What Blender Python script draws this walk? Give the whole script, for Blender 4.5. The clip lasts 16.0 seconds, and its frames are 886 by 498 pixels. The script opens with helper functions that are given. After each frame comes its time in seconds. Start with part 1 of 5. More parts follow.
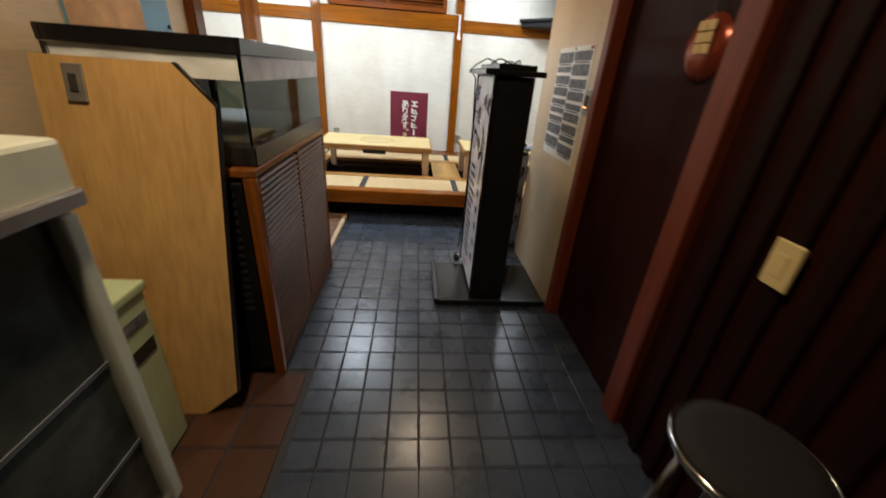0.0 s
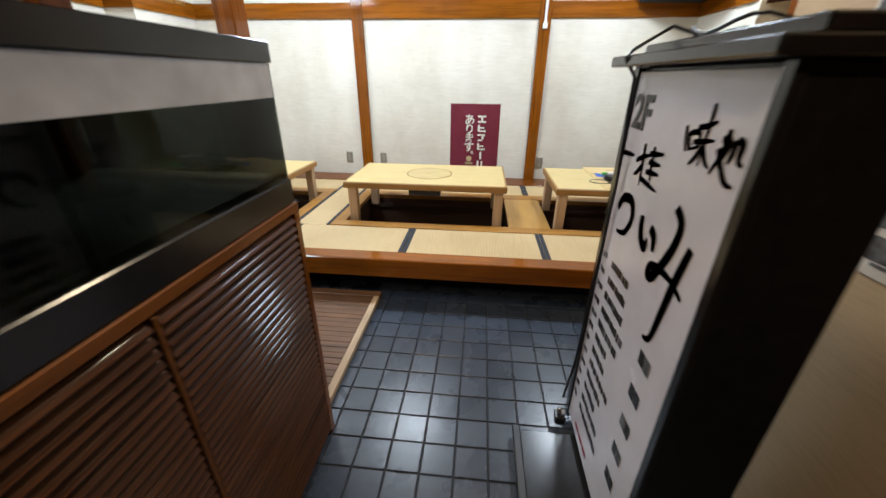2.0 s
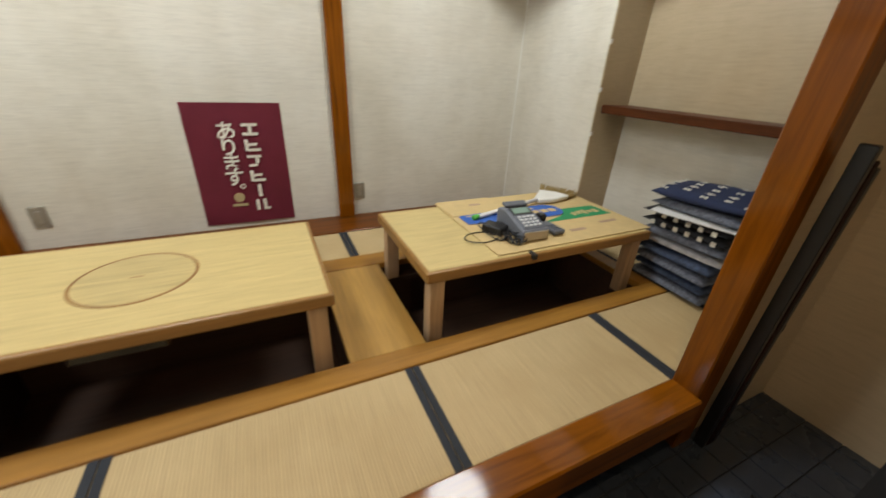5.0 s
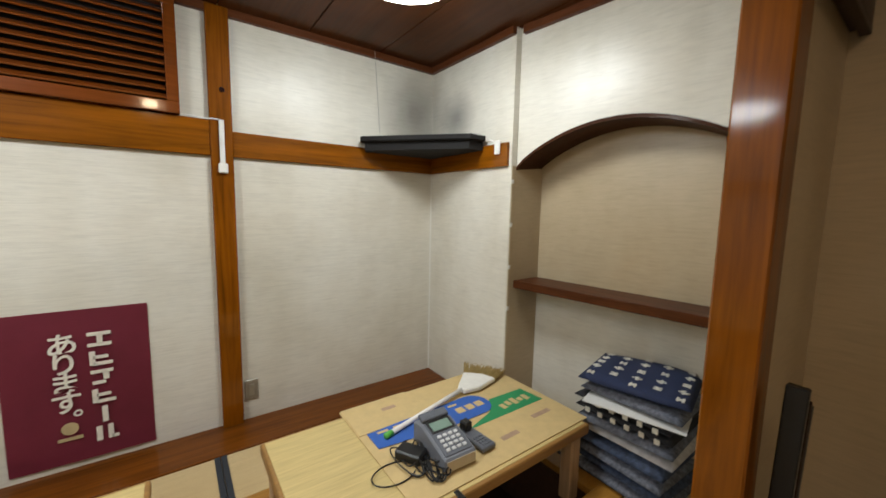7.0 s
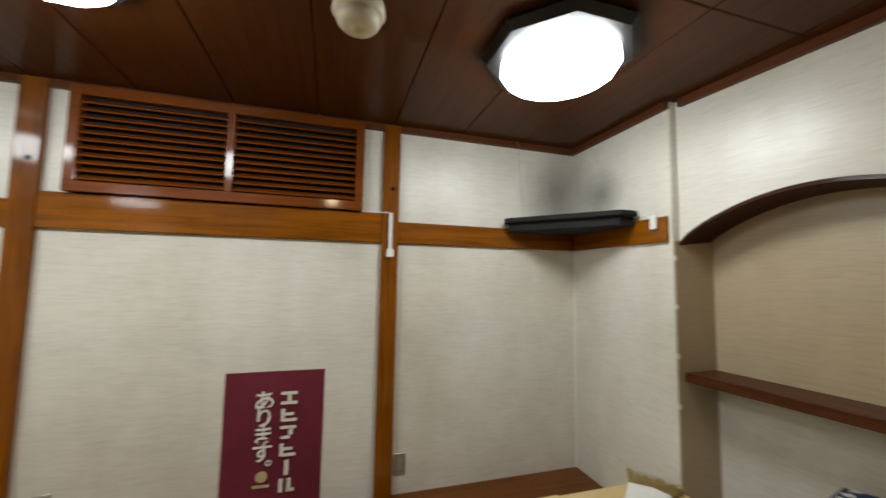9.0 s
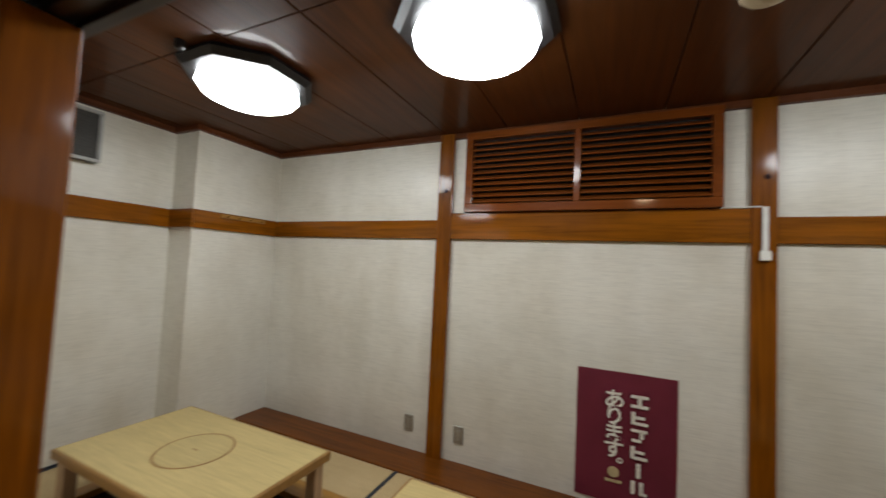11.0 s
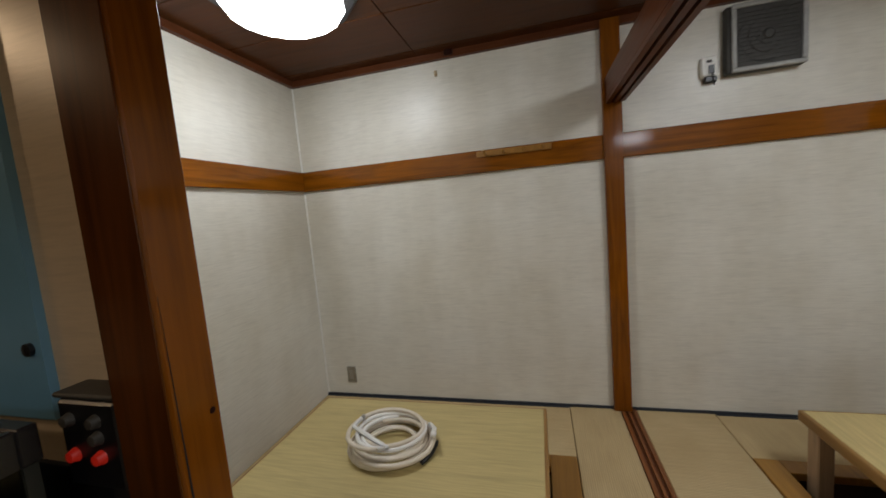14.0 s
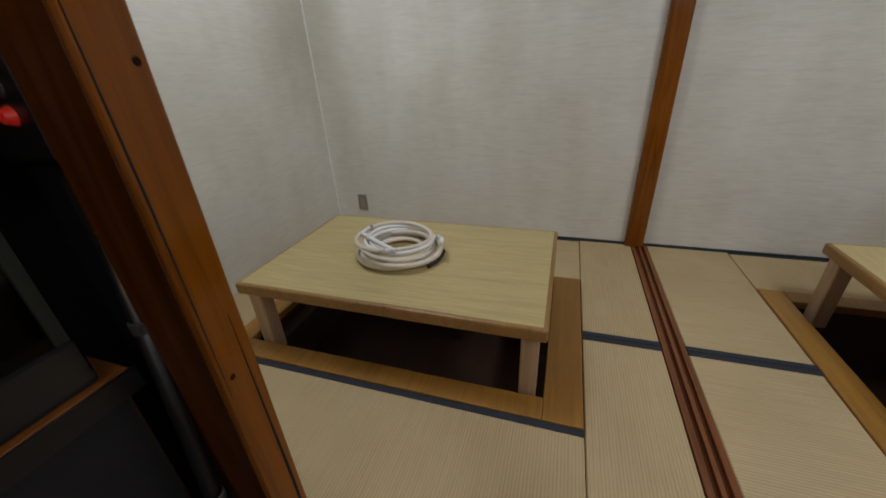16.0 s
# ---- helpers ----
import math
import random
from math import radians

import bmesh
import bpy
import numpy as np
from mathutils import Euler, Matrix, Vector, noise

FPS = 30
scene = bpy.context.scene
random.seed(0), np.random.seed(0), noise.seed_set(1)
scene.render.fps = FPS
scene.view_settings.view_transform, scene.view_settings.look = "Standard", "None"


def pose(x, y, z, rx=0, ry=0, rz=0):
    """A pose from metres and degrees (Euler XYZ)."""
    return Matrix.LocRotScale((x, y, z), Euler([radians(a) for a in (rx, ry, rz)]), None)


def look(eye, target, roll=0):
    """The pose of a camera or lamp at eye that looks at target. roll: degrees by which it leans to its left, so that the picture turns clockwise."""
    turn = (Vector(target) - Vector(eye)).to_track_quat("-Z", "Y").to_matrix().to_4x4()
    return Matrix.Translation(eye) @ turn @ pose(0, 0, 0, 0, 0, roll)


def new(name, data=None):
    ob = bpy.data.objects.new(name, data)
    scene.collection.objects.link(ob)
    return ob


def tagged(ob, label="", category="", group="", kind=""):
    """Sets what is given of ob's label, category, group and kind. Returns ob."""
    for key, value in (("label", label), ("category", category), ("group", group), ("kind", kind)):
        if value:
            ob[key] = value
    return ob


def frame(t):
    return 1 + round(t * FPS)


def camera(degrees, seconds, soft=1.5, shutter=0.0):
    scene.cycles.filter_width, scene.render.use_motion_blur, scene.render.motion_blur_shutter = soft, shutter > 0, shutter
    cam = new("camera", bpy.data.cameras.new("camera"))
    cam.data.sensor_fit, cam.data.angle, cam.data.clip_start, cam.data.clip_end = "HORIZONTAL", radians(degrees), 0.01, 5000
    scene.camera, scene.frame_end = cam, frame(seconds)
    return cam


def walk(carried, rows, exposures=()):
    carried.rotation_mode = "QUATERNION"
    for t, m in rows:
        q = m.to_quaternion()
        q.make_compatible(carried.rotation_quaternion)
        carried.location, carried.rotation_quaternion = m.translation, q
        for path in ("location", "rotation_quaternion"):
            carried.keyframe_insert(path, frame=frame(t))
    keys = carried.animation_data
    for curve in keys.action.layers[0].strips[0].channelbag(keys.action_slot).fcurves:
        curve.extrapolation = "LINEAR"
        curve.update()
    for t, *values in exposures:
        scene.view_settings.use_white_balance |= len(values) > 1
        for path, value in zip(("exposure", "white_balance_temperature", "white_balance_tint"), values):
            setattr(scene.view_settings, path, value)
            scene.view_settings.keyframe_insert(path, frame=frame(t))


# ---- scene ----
cam = camera(100.6, 16.0, 1.5, 0.5)
PATH = [
    (0, (0.637, 0.125, 1.309), (0.807, 1.921, 0.445), 4.3),
    (0.5, (0.693, 0.481, 1.329), (0.694, 2.326, 0.558), 4.4),
    (1, (0.651, 0.825, 1.316), (0.61, 2.67, 0.545), 4.5),
    (1.5, (0.592, 1.153, 1.322), (0.546, 3.004, 0.566), -0.3),
    (2, (0.604, 1.505, 1.289), (0.43, 3.307, 0.44), 0.5),
    (2.5, (0.58, 1.791, 1.243), (0.438, 3.57, 0.341), 2.1),
    (3, (0.561, 2.09, 1.261), (0.461, 3.865, 0.344), 0.9),
    (3.5, (0.504, 2.393, 1.235), (0.149, 4.137, 0.323), -0.9),
    (4, (0.525, 2.657, 1.253), (0.235, 4.407, 0.33), 1.8),
    (4.5, (0.606, 2.906, 1.257), (0.962, 4.641, 0.328), 2.1),
    (4.7, (0.631, 2.963, 1.268), (1.251, 4.608, 0.314), 1.6),
    (6.8, (0.94, 3.268, 1.486), (2.07, 4.899, 1.236), 0.3),
    (7, (0.93, 3.263, 1.538), (2.1, 4.87, 1.319), 1.2),
    (7.5, (0.915, 3.248, 1.519), (2.116, 4.846, 1.569), 1.4),
    (8, (0.881, 3.252, 1.567), (1.968, 4.928, 1.672), 1.2),
    (8.5, (0.851, 3.276, 1.576), (1.726, 5.069, 1.71), 1.2),
    (9, (0.809, 3.295, 1.576), (1.383, 5.204, 1.734), 1.0),
    (9.2, (0.778, 3.304, 1.59), (1.185, 5.257, 1.744), 1.6),
    (11.5, (0.349, 3.146, 1.594), (-0.801, 4.781, 1.662), 1.1),
    (12, (0.232, 3.1, 1.574), (-1.275, 4.415, 1.604), -0.8),
    (12.5, (0.066, 3.118, 1.618), (-1.816, 3.792, 1.553), -1.4),
    (13, (-0.092, 3.095, 1.583), (-2.091, 3.122, 1.517), -2.5),
    (13.5, (-0.198, 3.089, 1.574), (-2.168, 2.77, 1.446), -3.8),
    (14, (-0.254, 3.081, 1.571), (-2.176, 2.566, 1.367), -4.9),
    (14.5, (-0.271, 3.069, 1.508), (-2.146, 2.475, 1.145), -3.5),
    (15, (-0.299, 3.058, 1.444), (-2.115, 2.45, 0.867), -3.2),
    (15.5, (-0.309, 3.056, 1.369), (-2.05, 2.428, 0.61), -3.9),
    (16, (-0.326, 3.057, 1.313), (-2.016, 2.478, 0.414), -3.1),
]
EXPOSURES = ((0, 1.5, 5850, 11), (1, 1.6, 5850, 11), (2, 1.5, 5750, 10), (3.5, 1.18, 6500, 10), (4.7, 0.92, 6550, 10), (7, 0.76, 6450, 10), (9, 0.46, 6450, 10), (11.5, 0.04, 6500, 13), (12.5, -0.15, 6550, 14), (14, -0.1, 6350, 14), (16, -0.05, 6000, 14))
walk(cam, [(t, look(eye, target, roll)) for t, eye, target, roll in PATH], EXPOSURES)

# ---- light ----
world = bpy.data.worlds.new("world")
scene.world = world
world.use_nodes = True
world.node_tree.nodes["Background"].inputs["Color"].default_value = (0.02, 0.02, 0.022, 1)
world.node_tree.nodes["Background"].inputs["Strength"].default_value = 0.1
LAMP_GLOW = 19.5
# Power of two added fills, whose fixtures are not in view.
ENTRY_FILL = 9.5
AISLE_FILL = 5.5


# ---- materials ----
def shader(name, rough=0.5, metal=0.0, spec=0.5):
    m = bpy.data.materials.new(name)
    m.use_nodes = True
    b = m.node_tree.nodes["Principled BSDF"]
    b.inputs["Roughness"].default_value = rough
    b.inputs["Metallic"].default_value = metal
    b.inputs["Specular IOR Level"].default_value = spec
    return m, m.node_tree.nodes, m.node_tree.links, b


def place_scaled(n, l, sx, sy, sz):
    g = n.new("ShaderNodeNewGeometry")
    mp = n.new("ShaderNodeMapping")
    mp.inputs["Scale"].default_value = (sx, sy, sz)
    l.new(g.outputs["Position"], mp.inputs["Vector"])
    return mp.outputs["Vector"]


def ramp(n, l, fac, stops):
    r = n.new("ShaderNodeValToRGB")
    while len(r.color_ramp.elements) < len(stops):
        r.color_ramp.elements.new(0.5)
    for e, (p, c) in zip(r.color_ramp.elements, stops):
        e.position, e.color = p, (*c, 1)
    l.new(fac, r.inputs["Fac"])
    return r.outputs["Color"]


def tone(c, k):
    return tuple(min(1.0, v * k) for v in c)


def noise_node(n, l, vec, scale, detail=4, rough=0.55, dist=0.0):
    t = n.new("ShaderNodeTexNoise")
    t.inputs["Scale"].default_value = scale
    t.inputs["Detail"].default_value = detail
    t.inputs["Roughness"].default_value = rough
    t.inputs["Distortion"].default_value = dist
    l.new(vec, t.inputs["Vector"])
    return t.outputs["Fac"]


def mix(n, l, kind, fac, a, b):
    m = n.new("ShaderNodeMix")
    m.data_type, m.blend_type = "RGBA", kind
    for sock, v in ((m.inputs["Factor"], fac), (m.inputs["A"], a), (m.inputs["B"], b)):
        if isinstance(v, (int, float)):
            sock.default_value = v
        elif isinstance(v, tuple):
            sock.default_value = (*v, 1)
        else:
            l.new(v, sock)
    return m.outputs["Result"]


def bump(n, l, b, h, strength, dist=0.002):
    k = n.new("ShaderNodeBump")
    k.inputs["Strength"].default_value = strength
    k.inputs["Distance"].default_value = dist
    l.new(h, k.inputs["Height"])
    l.new(k.outputs["Normal"], b.inputs["Normal"])


def rough_var(n, l, b, fac, lo, hi):
    r = n.new("ShaderNodeMapRange")
    r.inputs["To Min"].default_value, r.inputs["To Max"].default_value = lo, hi
    l.new(fac, r.inputs["Value"])
    l.new(r.outputs["Result"], b.inputs["Roughness"])


def wood(name, c, axis="z", rough=0.3, contrast=0.35, fine=1.0, coat=0.0, stain=0.15):
    """Varnished or plain timber whose grain runs along one axis of the room."""
    m, n, l, b = shader(name, rough)
    s = {"x": (1.2, 22, 22), "y": (22, 1.2, 22), "z": (22, 22, 1.2)}[axis]
    v = place_scaled(n, l, *[k * fine for k in s])
    f = noise_node(n, l, v, 1.0, 6, 0.62, 1.3)
    v2 = place_scaled(n, l, *[k * fine * 4 for k in s])
    f2 = noise_node(n, l, v2, 1.0, 3, 0.5)
    col = ramp(n, l, f, [(0.28, tone(c, 1 - contrast)), (0.5, c), (0.75, tone(c, 1 + contrast * 0.7))])
    fine_c = ramp(n, l, f2, [(0.3, (0.78, 0.76, 0.74)), (0.65, (1, 1, 1))])
    col = mix(n, l, "MULTIPLY", 0.7, col, fine_c)
    big = noise_node(n, l, place_scaled(n, l, 2.3, 2.3, 2.3), 1.0, 3)
    col = mix(n, l, "MULTIPLY", stain * 2, col, ramp(n, l, big, [(0.3, (0.5, 0.47, 0.45)), (0.6, (1, 1, 1))]))
    l.new(col, b.inputs["Base Color"])
    rough_var(n, l, b, f2, rough * 0.8, min(1, rough * 1.35))
    b.inputs["Coat Weight"].default_value = coat
    b.inputs["Coat Roughness"].default_value = 0.09
    if coat:
        b.inputs["Specular IOR Level"].default_value = 0.08
    bump(n, l, b, f2, 0.12, 0.001)
    return m


def plain(name, c, rough=0.5, metal=0.0, var=0.15, scale=18, bumps=0.05, spec=0.5):
    m, n, l, b = shader(name, rough, metal, spec)
    f = noise_node(n, l, place_scaled(n, l, 1, 1, 1), scale, 5)
    f3 = noise_node(n, l, place_scaled(n, l, 1, 1, 1), 2.5, 3)
    col = ramp(n, l, f, [(0.3, tone(c, 1 - var)), (0.7, tone(c, 1 + var * 0.6))])
    col = mix(n, l, "MULTIPLY", var, col, ramp(n, l, f3, [(0.3, (0.6, 0.58, 0.55)), (0.6, (1, 1, 1))]))
    l.new(col, b.inputs["Base Color"])
    rough_var(n, l, b, f, max(0.02, rough * 0.85), min(1, rough * 1.2))
    if bumps:
        bump(n, l, b, f, bumps, 0.001)
    return m


def wallpaper(name, c, dark_spots=()):
    """Cream cloth-like paper with broken level threads and faint grime."""
    m, n, l, b = shader(name, 0.35, 0, 0.5)
    thread = noise_node(n, l, place_scaled(n, l, 9, 9, 95), 1.0, 4, 0.65)
    slub = noise_node(n, l, place_scaled(n, l, 14, 14, 260), 1.0, 3, 0.6)
    cloud = noise_node(n, l, place_scaled(n, l, 1.6, 1.6, 1.1), 1.0, 4, 0.6)
    col = ramp(n, l, thread, [(0.32, tone(c, 0.925)), (0.5, c), (0.7, tone(c, 1.04))])
    col = mix(n, l, "MULTIPLY", 0.35, col, ramp(n, l, slub, [(0.3, (0.8, 0.79, 0.77)), (0.6, (1, 1, 1))]))
    col = mix(n, l, "MULTIPLY", 0.6, col, ramp(n, l, cloud, [(0.3, (0.72, 0.68, 0.60)), (0.62, (1, 1, 1))]))
    strip = noise_node(n, l, place_scaled(n, l, 2.6, 2.6, 0.35), 1.0, 3, 0.5)
    col = mix(n, l, "MULTIPLY", 0.5, col, ramp(n, l, strip, [(0.35, (0.84, 0.82, 0.77)), (0.6, (1, 1, 1))]))
    rough_var(n, l, b, strip, 0.46, 0.24)
    # Darker, greyer paper within a ragged distance of each given point.
    for (cx, cy, cz), r in dark_spots:
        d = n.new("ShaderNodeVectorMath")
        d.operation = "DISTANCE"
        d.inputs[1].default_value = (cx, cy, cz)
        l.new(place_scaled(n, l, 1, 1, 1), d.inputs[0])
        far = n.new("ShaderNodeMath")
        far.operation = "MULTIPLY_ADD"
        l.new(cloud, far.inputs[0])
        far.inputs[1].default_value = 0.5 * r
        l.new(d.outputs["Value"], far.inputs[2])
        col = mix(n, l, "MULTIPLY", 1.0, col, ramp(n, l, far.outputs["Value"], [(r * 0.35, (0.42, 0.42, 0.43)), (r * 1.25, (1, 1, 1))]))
    l.new(col, b.inputs["Base Color"])
    bump(n, l, b, thread, 0.16, 0.002)
    return m


def tatami_mat(name, along):
    """Woven rush: fine ribs that run along one axis."""
    m, n, l, b = shader(name, 0.6, 0, 0.35)
    w = n.new("ShaderNodeTexWave")
    w.wave_type, w.bands_direction = "BANDS", "Y" if along == "x" else "X"
    w.inputs["Scale"].default_value = 32
    w.inputs["Distortion"].default_value = 0.6
    w.inputs["Detail"].default_value = 1
    l.new(place_scaled(n, l, 1, 1, 1), w.inputs["Vector"])
    s = (4, 160, 4) if along == "x" else (160, 4, 4)
    straw = noise_node(n, l, place_scaled(n, l, *s), 1.0, 3)
    patch = noise_node(n, l, place_scaled(n, l, 1.7, 1.7, 1.7), 1.0, 4, 0.6)
    c = (0.575, 0.435, 0.232)
    col = ramp(n, l, straw, [(0.3, tone(c, 0.9)), (0.7, tone(c, 1.05))])
    col = mix(n, l, "MULTIPLY", 0.5, col, ramp(n, l, patch, [(0.32, (0.72, 0.66, 0.55)), (0.6, (1, 1, 1))]))
    col = mix(n, l, "MULTIPLY", 0.42, col, ramp(n, l, w.outputs["Fac"], [(0.1, (0.6, 0.56, 0.48)), (0.5, (1, 1, 1))]))
    l.new(col, b.inputs["Base Color"])
    bump(n, l, b, w.outputs["Fac"], 0.32, 0.002)
    return m


def tile_glaze(name, c1, c2, rough):
    m, n, l, b = shader(name, rough)
    oi = n.new("ShaderNodeObjectInfo")
    f = noise_node(n, l, place_scaled(n, l, 1, 1, 1), 30, 5)
    f2 = noise_node(n, l, place_scaled(n, l, 1, 1, 1), 5, 4)
    col = mix(n, l, "MIX", oi.outputs["Random"], c1, c2)
    col = mix(n, l, "MULTIPLY", 0.6, col, ramp(n, l, f, [(0.3, (0.6, 0.6, 0.62)), (0.7, (1, 1, 1))]))
    l.new(col, b.inputs["Base Color"])
    rough_var(n, l, b, f2, rough * 0.75, rough * 1.5)
    bump(n, l, b, f2, 0.12, 0.002)
    return m


def glass(name, tint=(1, 1, 1), rough=0.02, ior=1.45):
    m, n, l, b = shader(name, rough)
    b.inputs["Base Color"].default_value = (*tint, 1)
    b.inputs["Transmission Weight"].default_value = 1
    b.inputs["IOR"].default_value = ior
    return m


def glow(name, c, strength):
    m, n, l, b = shader(name, 0.4)
    b.inputs["Base Color"].default_value = (0.9, 0.9, 0.88, 1)
    b.inputs["Emission Color"].default_value = (*c, 1)
    b.inputs["Emission Strength"].default_value = strength
    return m


ORANGE = (0.25, 0.077, 0.0018)
DARKWOOD = (0.11, 0.035, 0.014)
PALE = (0.61, 0.475, 0.205)
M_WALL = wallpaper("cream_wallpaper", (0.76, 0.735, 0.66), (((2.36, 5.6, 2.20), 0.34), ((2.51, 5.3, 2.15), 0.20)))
M_WALL_BEIGE = wallpaper("beige_wallpaper", (0.60, 0.49, 0.34))
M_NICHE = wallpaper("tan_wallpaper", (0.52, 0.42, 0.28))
M_POST = wood("post_wood", (0.215, 0.063, 0.0014), "z", 0.36, 0.5, 1.0, 0.5, 0.22)
M_RAIL_X = wood("rail_wood_x", ORANGE, "x", 0.36, 0.5, 1.0, 0.5, 0.22)
M_RAIL_Y = wood("rail_wood_y", ORANGE, "y", 0.36, 0.5, 1.0, 0.5, 0.22)
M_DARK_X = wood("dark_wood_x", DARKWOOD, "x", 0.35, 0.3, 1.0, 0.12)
M_DARK_Y = wood("dark_wood_y", DARKWOOD, "y", 0.35, 0.3, 1.0, 0.12)
M_BOARD = wood("floor_board_wood", (0.15, 0.044, 0.004), "x", 0.36, 0.45, 1.0, 0.3, 0.22)
M_SILL = wood("sill_wood", (0.20, 0.062, 0.011), "x", 0.4, 0.35)
M_STRIP = wood("strip_wood", (0.15, 0.030, 0.008), "z", 0.4, 0.35)
M_ARCH = wood("arch_wood", (0.056, 0.019, 0.007), "y", 0.5, 0.3, 1.0, 0.1)
M_POST_SHADED = wood("shaded_post_wood", (0.085, 0.025, 0.004), "z", 0.30, 0.6, 1.0, 0.55)
M_BEAM = wood("beam_wood", (0.030, 0.010, 0.005), "x", 0.4, 0.3)
M_DARK_Z = wood("dark_wood_z", (0.022, 0.0055, 0.0035), "z", 0.5, 0.5, 1.0, 0.05)
M_BATTEN = wood("batten_wood", (0.012, 0.0045, 0.003), "z", 0.55, 0.6, 1.0, 0.04)
M_CEIL = wood("ceiling_wood", (0.080, 0.025, 0.006), "y", 0.42, 0.3, 0.7, 0.16)
M_LOUVER = wood("louver_wood", (0.19, 0.048, 0.007), "x", 0.3, 0.3, 1.0, 0.8)
M_LOUVER_Y = wood("cabinet_wood_y", (0.095, 0.036, 0.012), "y", 0.34, 0.55, 1.3, 0.28)
M_CABINET = wood("cabinet_frame_wood", (0.20, 0.072, 0.015), "y", 0.36, 0.3, 1.0, 0.2)
M_TOP_X = wood("table_top_x", PALE, "x", 0.42, 0.13, 1.6, 0.0, 0.06)
M_LID = wood("burner_lid_wood", tone(PALE, 0.92), "x", 0.42, 0.2, 1.6, 0.0, 0.1)
M_TOP_Y = wood("table_top_y", (0.54, 0.43, 0.185), "y", 0.42, 0.13, 1.6, 0.0, 0.06)
M_EDGE = wood("table_edge", (0.33, 0.175, 0.048), "x", 0.4, 0.25)
M_LEG = wood("table_leg", (0.50, 0.34, 0.20), "z", 0.5, 0.25)
M_PITFRAME = wood("pit_frame_wood", (0.375, 0.180, 0.028), "x", 0.38, 0.22)
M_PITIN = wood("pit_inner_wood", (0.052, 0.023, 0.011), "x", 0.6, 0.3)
M_PLANK = wood("plank_wood", (0.52, 0.30, 0.075), "y", 0.36, 0.2, 0.8)
M_DECK = wood("duckboard_wood", (0.165, 0.078, 0.030), "x", 0.45, 0.7, 1.4)
M_DECK_EDGE = wood("duckboard_edge_wood", (0.55, 0.40, 0.24), "y", 0.55, 0.25)
M_PLY = wood("plywood_panel", (0.62, 0.385, 0.135), "z", 0.45, 0.12, 0.6)
M_TATAMI_X = tatami_mat("rush_x", "x")
M_TATAMI_Y = tatami_mat("rush_y", "y")
M_BORDER = plain("black_cloth_border", (0.022, 0.026, 0.034), 0.8, 0, 0.3, 300, 0.3)
M_TILE = tile_glaze("slate_tile", (0.032, 0.042, 0.060), (0.056, 0.069, 0.094), 0.25)
M_TILE_BROWN = tile_glaze("brown_tile", (0.055, 0.026, 0.016), (0.085, 0.038, 0.022), 0.3)
M_GROUT = plain("grout", (0.028, 0.029, 0.033), 0.8, 0, 0.3, 60)
M_BLACK = plain("black_paint", (0.008, 0.008, 0.009), 0.38, 0, 0.3, 40)
M_BLACK_GLOSS = plain("black_plastic", (0.012, 0.012, 0.013), 0.22, 0, 0.2, 30)
# For real black parts and for surfaces blacked in place of shade.
M_VOID = plain("black_and_shade", (0.006, 0.005, 0.005), 0.85, 0, 0.3, 40)
M_WHITE = plain("white_plastic", (0.78, 0.77, 0.72), 0.4, 0, 0.06, 30, 0.02)
M_SIGN = plain("white_acrylic", (0.74, 0.71, 0.75), 0.25, 0, 0.08, 6, 0.02)
M_INK = plain("black_ink", (0.012, 0.012, 0.013), 0.4, 0, 0.2, 60, 0)
M_GREYINK = plain("grey_print", (0.14, 0.15, 0.17), 0.6, 0, 0.8, 38, 0)
M_PAPER = plain("white_paper", (0.72, 0.72, 0.70), 0.6, 0, 0.08, 12, 0.05)
M_RED = plain("wine_red_paper", (0.30, 0.040, 0.072), 0.55, 0, 0.10, 9, 0.06)
M_LETTER = plain("cream_letter", (0.76, 0.70, 0.62), 0.6, 0, 0.05, 20, 0)
M_GOLD = plain("gold_print", (0.52, 0.40, 0.22), 0.5, 0, 0.1, 20, 0)
M_METAL = plain("brushed_metal", (0.45, 0.44, 0.42), 0.35, 0.9, 0.1, 50)
M_PLATE = plain("steel_plate", (0.36, 0.34, 0.29), 0.45, 0.6, 0.12, 40)
M_CHROME = plain("chrome", (0.7, 0.7, 0.7), 0.15, 1.0, 0.05, 40)
M_GREY = plain("grey_plastic", (0.11, 0.12, 0.145), 0.45, 0, 0.1, 40)
M_LIGHTGREY = plain("mid_grey_plastic", (0.17, 0.185, 0.22), 0.45, 0, 0.1, 40)
M_CREAM_PLASTIC = plain("cream_cover", (0.55, 0.48, 0.36), 0.5, 0, 0.08, 30)
M_KEYS = plain("pale_keys", (0.62, 0.63, 0.64), 0.5, 0, 0.08, 40)
M_LCD = plain("lcd_green", (0.20, 0.30, 0.25), 0.15, 0, 0.08, 10, 0)
M_CARD = plain("cardboard", (0.58, 0.43, 0.20), 0.75, 0, 0.08, 25, 0.1)
M_BLUE = plain("blue_print", (0.03, 0.11, 0.42), 0.7, 0, 0.08, 20, 0)
M_GREEN = plain("green_print", (0.02, 0.25, 0.09), 0.7, 0, 0.08, 20, 0)
M_LILAC = plain("faint_print", (0.40, 0.27, 0.18), 0.75, 0, 0.2, 30, 0)
M_STRAW = plain("straw", (0.42, 0.30, 0.11), 0.8, 0, 0.35, 70, 0.3)
M_HOSE = plain("cream_hose", (0.70, 0.62, 0.50), 0.42, 0, 0.10, 15, 0.05)
M_HOSE_W = plain("white_hose", (0.82, 0.80, 0.76), 0.4, 0, 0.08, 15, 0.05)
M_GREEN_CAP = plain("bright_green_cap", (0.10, 0.45, 0.06), 0.4, 0, 0.1)
